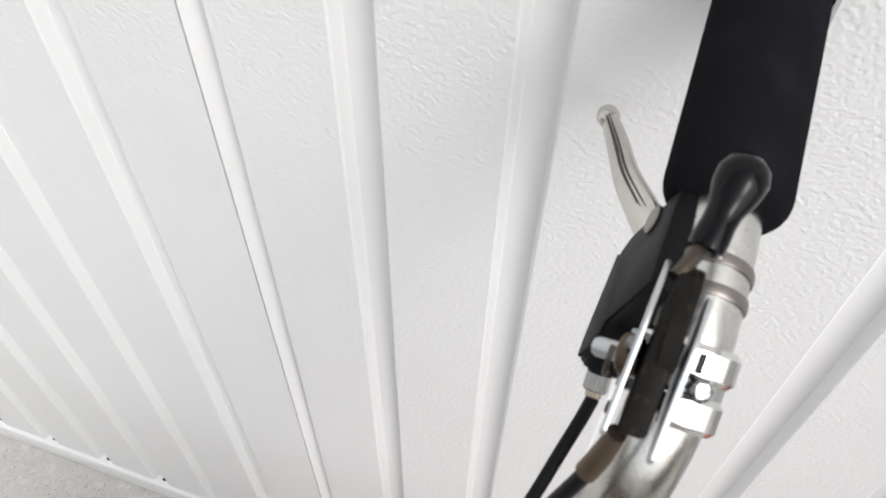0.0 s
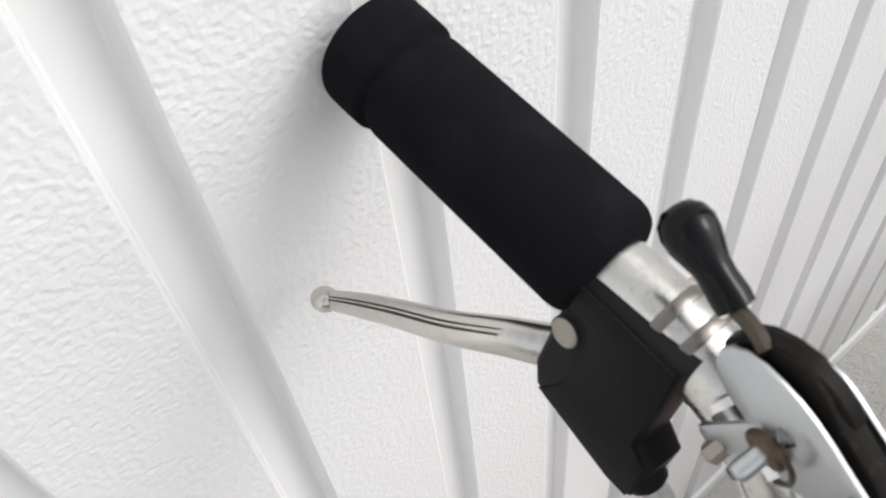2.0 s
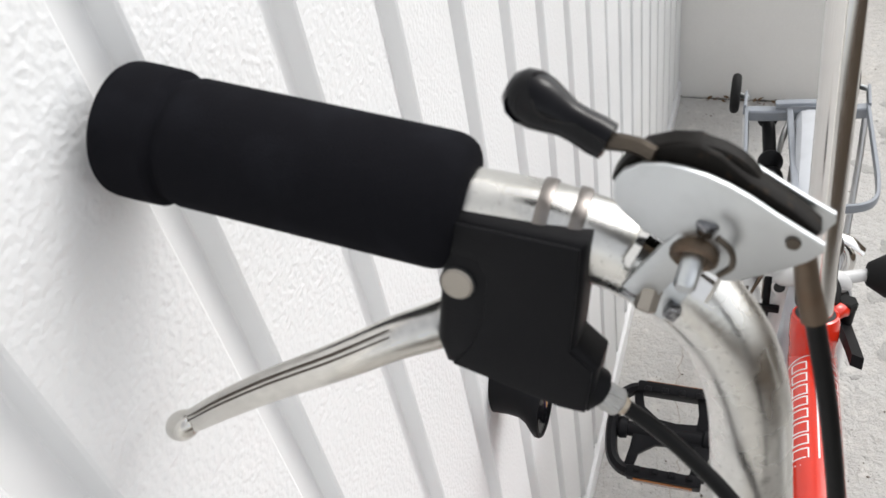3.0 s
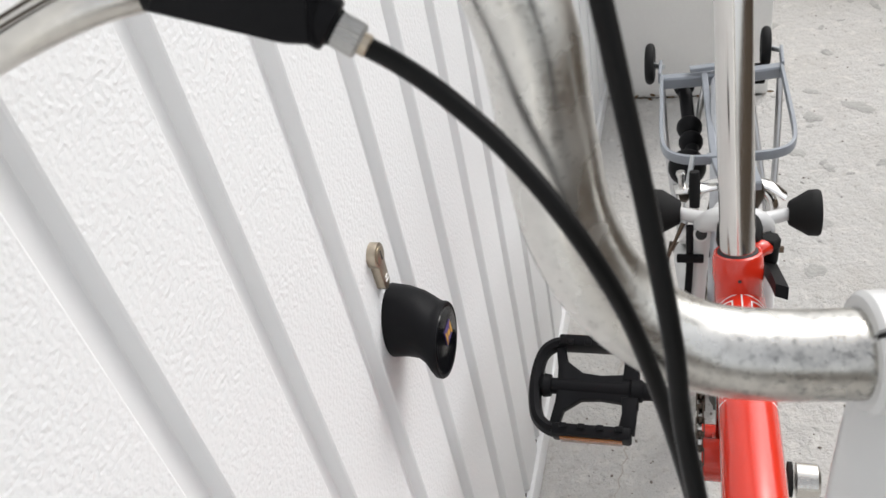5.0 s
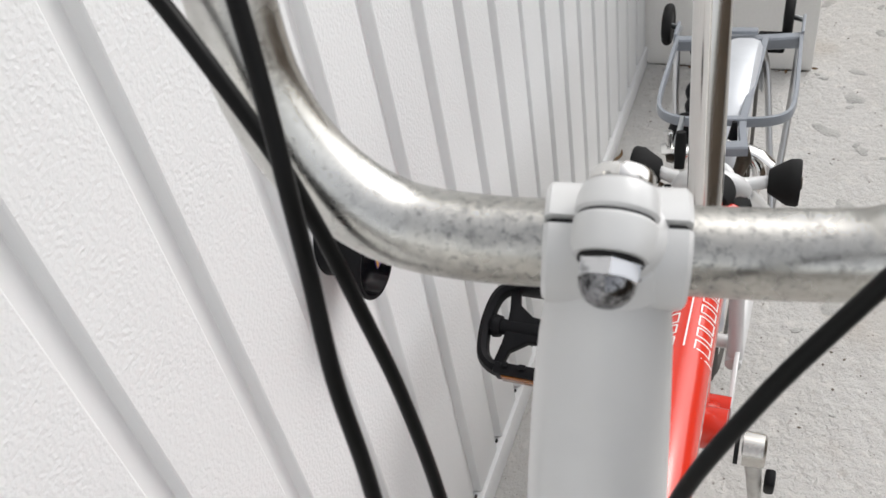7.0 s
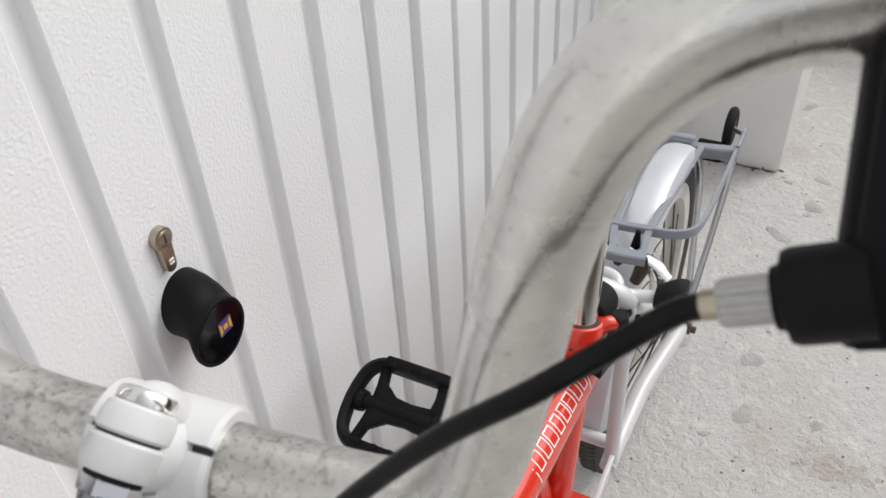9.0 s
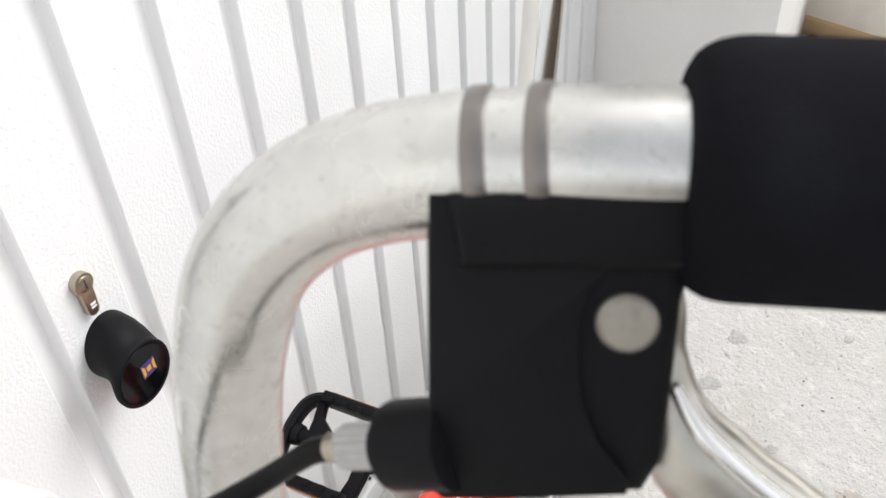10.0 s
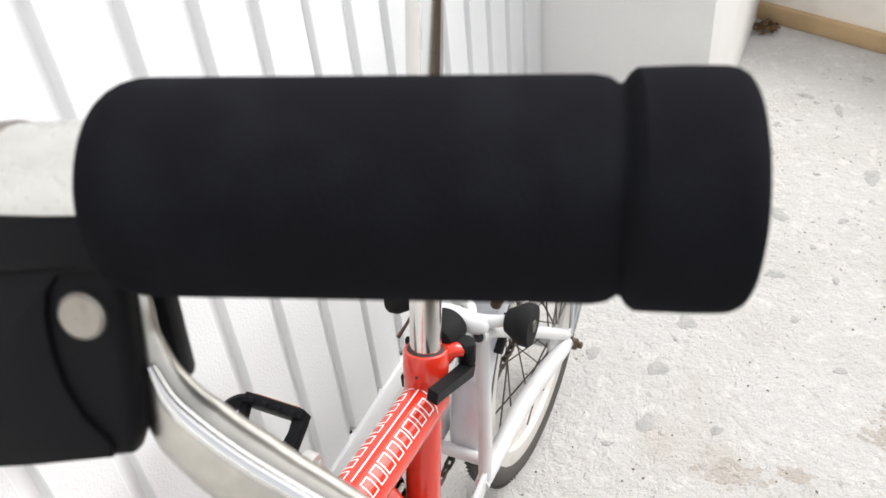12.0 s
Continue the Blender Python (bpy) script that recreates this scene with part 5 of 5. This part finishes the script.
for s in (-1, 1):
    part("brake_block", rbox((CX + s * 0.0245, 0.778, 0.360), (0.010, 0.046, 0.011), 0.002, pose(0, 0, 0, 42)), RUBBER, cal, "black rubber brake block")
part("cable_tip", tube([(CX + 0.010, 0.800, 0.428), (CX + 0.011, 0.802, 0.448)], [0.0052, 0.0026], 12, 1), PLASTIC, bike, "black rubber cable boot")

# chain tensioner
ten = part("chain_tensioner", tube([(CX - 0.058, 0.700, 0.300), (CX - 0.060, 0.685, 0.262), (CX - 0.060, 0.655, 0.225)], 0.0088, 10, 4, flat=0.5, side=(1, 0, 0)), PLASTIC, bike, "black plastic chain tensioner arms")
part("second_arm", tube([(CX - 0.046, 0.715, 0.312), (CX - 0.048, 0.690, 0.280), (CX - 0.048, 0.660, 0.240)], 0.0088, 10, 4, flat=0.5, side=(1, 0, 0)), PLASTIC, ten)
part("cable_anchor", rbox((CX - 0.060, 0.712, 0.322), (0.022, 0.018, 0.020), 0.003), PLASTIC, ten)
part("link_rod", tube([(CX - 0.063, 0.718, 0.332), (CX - 0.064, 0.735, 0.360), (CX - 0.060, 0.74, 0.385)], 0.0018, 8), DARKSTEEL, ten)

part("stop_bar", tube([(0.1924, 0.715, 0.4288), (0.1930, 0.700, 0.3894), (0.1905, 0.694, 0.340)], 0.0036, 8, 4, flat=0.6, side=(0, 1, 0)), PLASTIC, ten, "black plastic cable stop")
part("cross_bar", rbox((0.1935, 0.700, 0.398), (0.026, 0.006, 0.008), 0.0012), PLASTIC, ten)
part("pull_rod", tube([(0.1862, 0.720, 0.4270), (0.1790, 0.710, 0.4130), (0.1713, 0.700, 0.3990)], [0.0026, 0.0017, 0.0024], 8, 4), RUSTY, ten, "rusty pull rod")
part("cable_boot", tube([(0.1956, 0.775, 0.4500), (0.1960, 0.770, 0.432), (0.1964, 0.762, 0.4138)], [0.0050, 0.0062, 0.0052], 12, 4), RUBBER, cal, "black rubber cable boot")
part("return_spring", tube([(0.2570, 0.779, 0.434), (0.2575, 0.777, 0.420), (0.2530, 0.774, 0.404)], [0.0050, 0.0078, 0.0060], 12, 4), DARKSTEEL, cal, "dark spring and pivot of the caliper")

# carrier with its rollers
def strap(pts, w, h, up=(0, 0, 1), name="bar", parent=None, mat=None, label=""):
    """A flat bar along a line, w wide and h high."""
    line = curve_points(pts, 5)
    bb = bmesh.new()
    rows = []
    for i, q in enumerate(line):
        d = (line[min(i + 1, len(line) - 1)] - line[max(i - 1, 0)]).normalized()
        s = d.cross(Vector(up)).normalized()
        u = s.cross(d)
        rows.append([bb.verts.new(q + s * (w / 2 * x) + u * (h / 2 * z)) for x, z in ((-0.75, -1), (0.75, -1), (1, -0.75), (1, 0.75), (0.75, 1), (-0.75, 1), (-1, 0.75), (-1, -0.75))])
    for r0, r1 in zip(rows, rows[1:]):
        for k in range(8):
            bb.faces.new((r0[k], r0[(k + 1) % 8], r1[(k + 1) % 8], r1[k]))
    bb.faces.new(rows[0][::-1])
    bb.faces.new(rows[-1])
    bmesh.ops.recalc_face_normals(bb, faces=bb.faces[:])
    return part(name, bb, mat or GREY, parent or bike, label)


rack = strap([(0.148, 1.046, 0.394), (0.185, 1.049, 0.394), (0.222, 1.054, 0.394), (0.258, 1.058, 0.394), (0.2975, 1.066, 0.394)], 0.014, 0.016, name="carrier", label="grey painted cast rear carrier")
strap([(0.150, 1.046, 0.398), (0.154, 0.96, 0.413), (0.1585, 0.87, 0.428), (0.166, 0.832, 0.433), (0.186, 0.818, 0.434), (0.212, 0.818, 0.434)], 0.0045, 0.011, name="side_rail", parent=rack)
strap([(0.2965, 1.066, 0.398), (0.298, 0.97, 0.413), (0.2985, 0.88, 0.428), (0.2935, 0.843, 0.433), (0.277, 0.828, 0.434), (0.248, 0.822, 0.434)], 0.0045, 0.011, name="side_rail", parent=rack)
strap([(0.203, 1.046, 0.402), (0.209, 0.93, 0.420), (0.2155, 0.820, 0.434), (0.2255, 0.776, 0.434)], 0.0075, 0.007, name="centre_rail", parent=rack)
strap([(0.256, 1.052, 0.402), (0.2535, 0.93, 0.420), (0.2510, 0.824, 0.434), (0.2560, 0.780, 0.434)], 0.0075, 0.007, name="centre_rail", parent=rack)
strap([(0.208, 0.819, 0.435), (0.232, 0.821, 0.435), (0.254, 0.824, 0.435)], 0.008, 0.009, name="cross_bar", parent=rack)
strap([(0.2215, 0.775, 0.433), (0.241, 0.776, 0.433), (0.260, 0.779, 0.433)], 0.014, 0.012, name="cross_bar", parent=rack)
strap([(0.185, 1.050, 0.409), (0.218, 1.054, 0.410), (0.246, 1.057, 0.409)], 0.010, 0.006, name="rear_lip", parent=rack)
for x in (0.222, 0.236):
    part("screw", lathe([(0, 0.0038), (0.003, 0.0035), (0.004, 0)], (x, 1.043, 0.401), (0, -0.5, 1), 14), STEEL, rack)
for x, y in ((0.1335, 1.080), (0.279, 1.112)):
    c = Vector((x, y, 0.402))
    rol = part("roller", ring_mesh(c, [(0.0062 * math.sin(t), 0.0205 + 0.0066 * math.cos(t)) for t in np.linspace(0, 2 * math.pi, 12, endpoint=False)], 36), RUBBER, bike, "small black carrier roller")
    part("roller_hub", lathe([(-0.005, 0.0160), (0.005, 0.0160)], c, (1, 0, 0), 24), PLASTIC, rol)
    part("roller_axle", tube([c, c + Vector((0.018 if x < 0.2 else 0.019, -0.010, 0.0))], 0.0036, 10, 1), STEEL, rol)
part("bracket", rbox((0.1475, 1.062, 0.400), (0.004, 0.034, 0.016), 0.001), GREY, bike)
part("bracket", rbox((0.2975, 1.086, 0.400), (0.004, 0.044, 0.014), 0.001), GREY, bike)
part("rear_reflector", rbox((0.262, 1.083, 0.380), (0.034, 0.020, 0.022), 0.003), PLASTIC, bike, "black rear reflector housing")
for pts in ([(0.2955, 1.066, 0.388), (0.294, 1.02, 0.325), (0.2885, 0.940, 0.222)], [(0.254, 1.052, 0.388), (0.262, 1.045, 0.36), (0.276, 0.99, 0.285), (0.2885, 0.936, 0.222)],
            [(0.150, 1.046, 0.388), (0.158, 1.00, 0.32), (0.178, 0.935, 0.222)], [(0.205, 1.048, 0.388), (0.196, 1.03, 0.35), (0.186, 0.98, 0.28), (0.180, 0.932, 0.222)]):
    part("carrier_stay", tube(pts, 0.0042, 14), SILVERPAINT, bike, "silver tubular carrier stay")
# black knobbly pump along the drive side
pump = part("pump", tube([(0.179, 1.060, 0.372), (0.184, 1.01, 0.362), (0.190, 0.96, 0.356), (0.187, 0.88, 0.362)], 0.0085, 16), PLASTIC, bike, "black plastic pump under the carrier")
for c, r in (((0.1775, 1.066, 0.374), 0.0135), ((0.186, 0.99, 0.360), 0.0160), ((0.1885, 0.962, 0.357), 0.0150), ((0.1855, 0.905, 0.360), 0.0225)):
    part("bulge", lathe([(r - r * math.cos(a), r * math.sin(a)) for a in np.linspace(0, math.pi, 12)], Vector(c) - Vector((0, r, 0)), (0, 1, 0), 20), PLASTIC, pump)
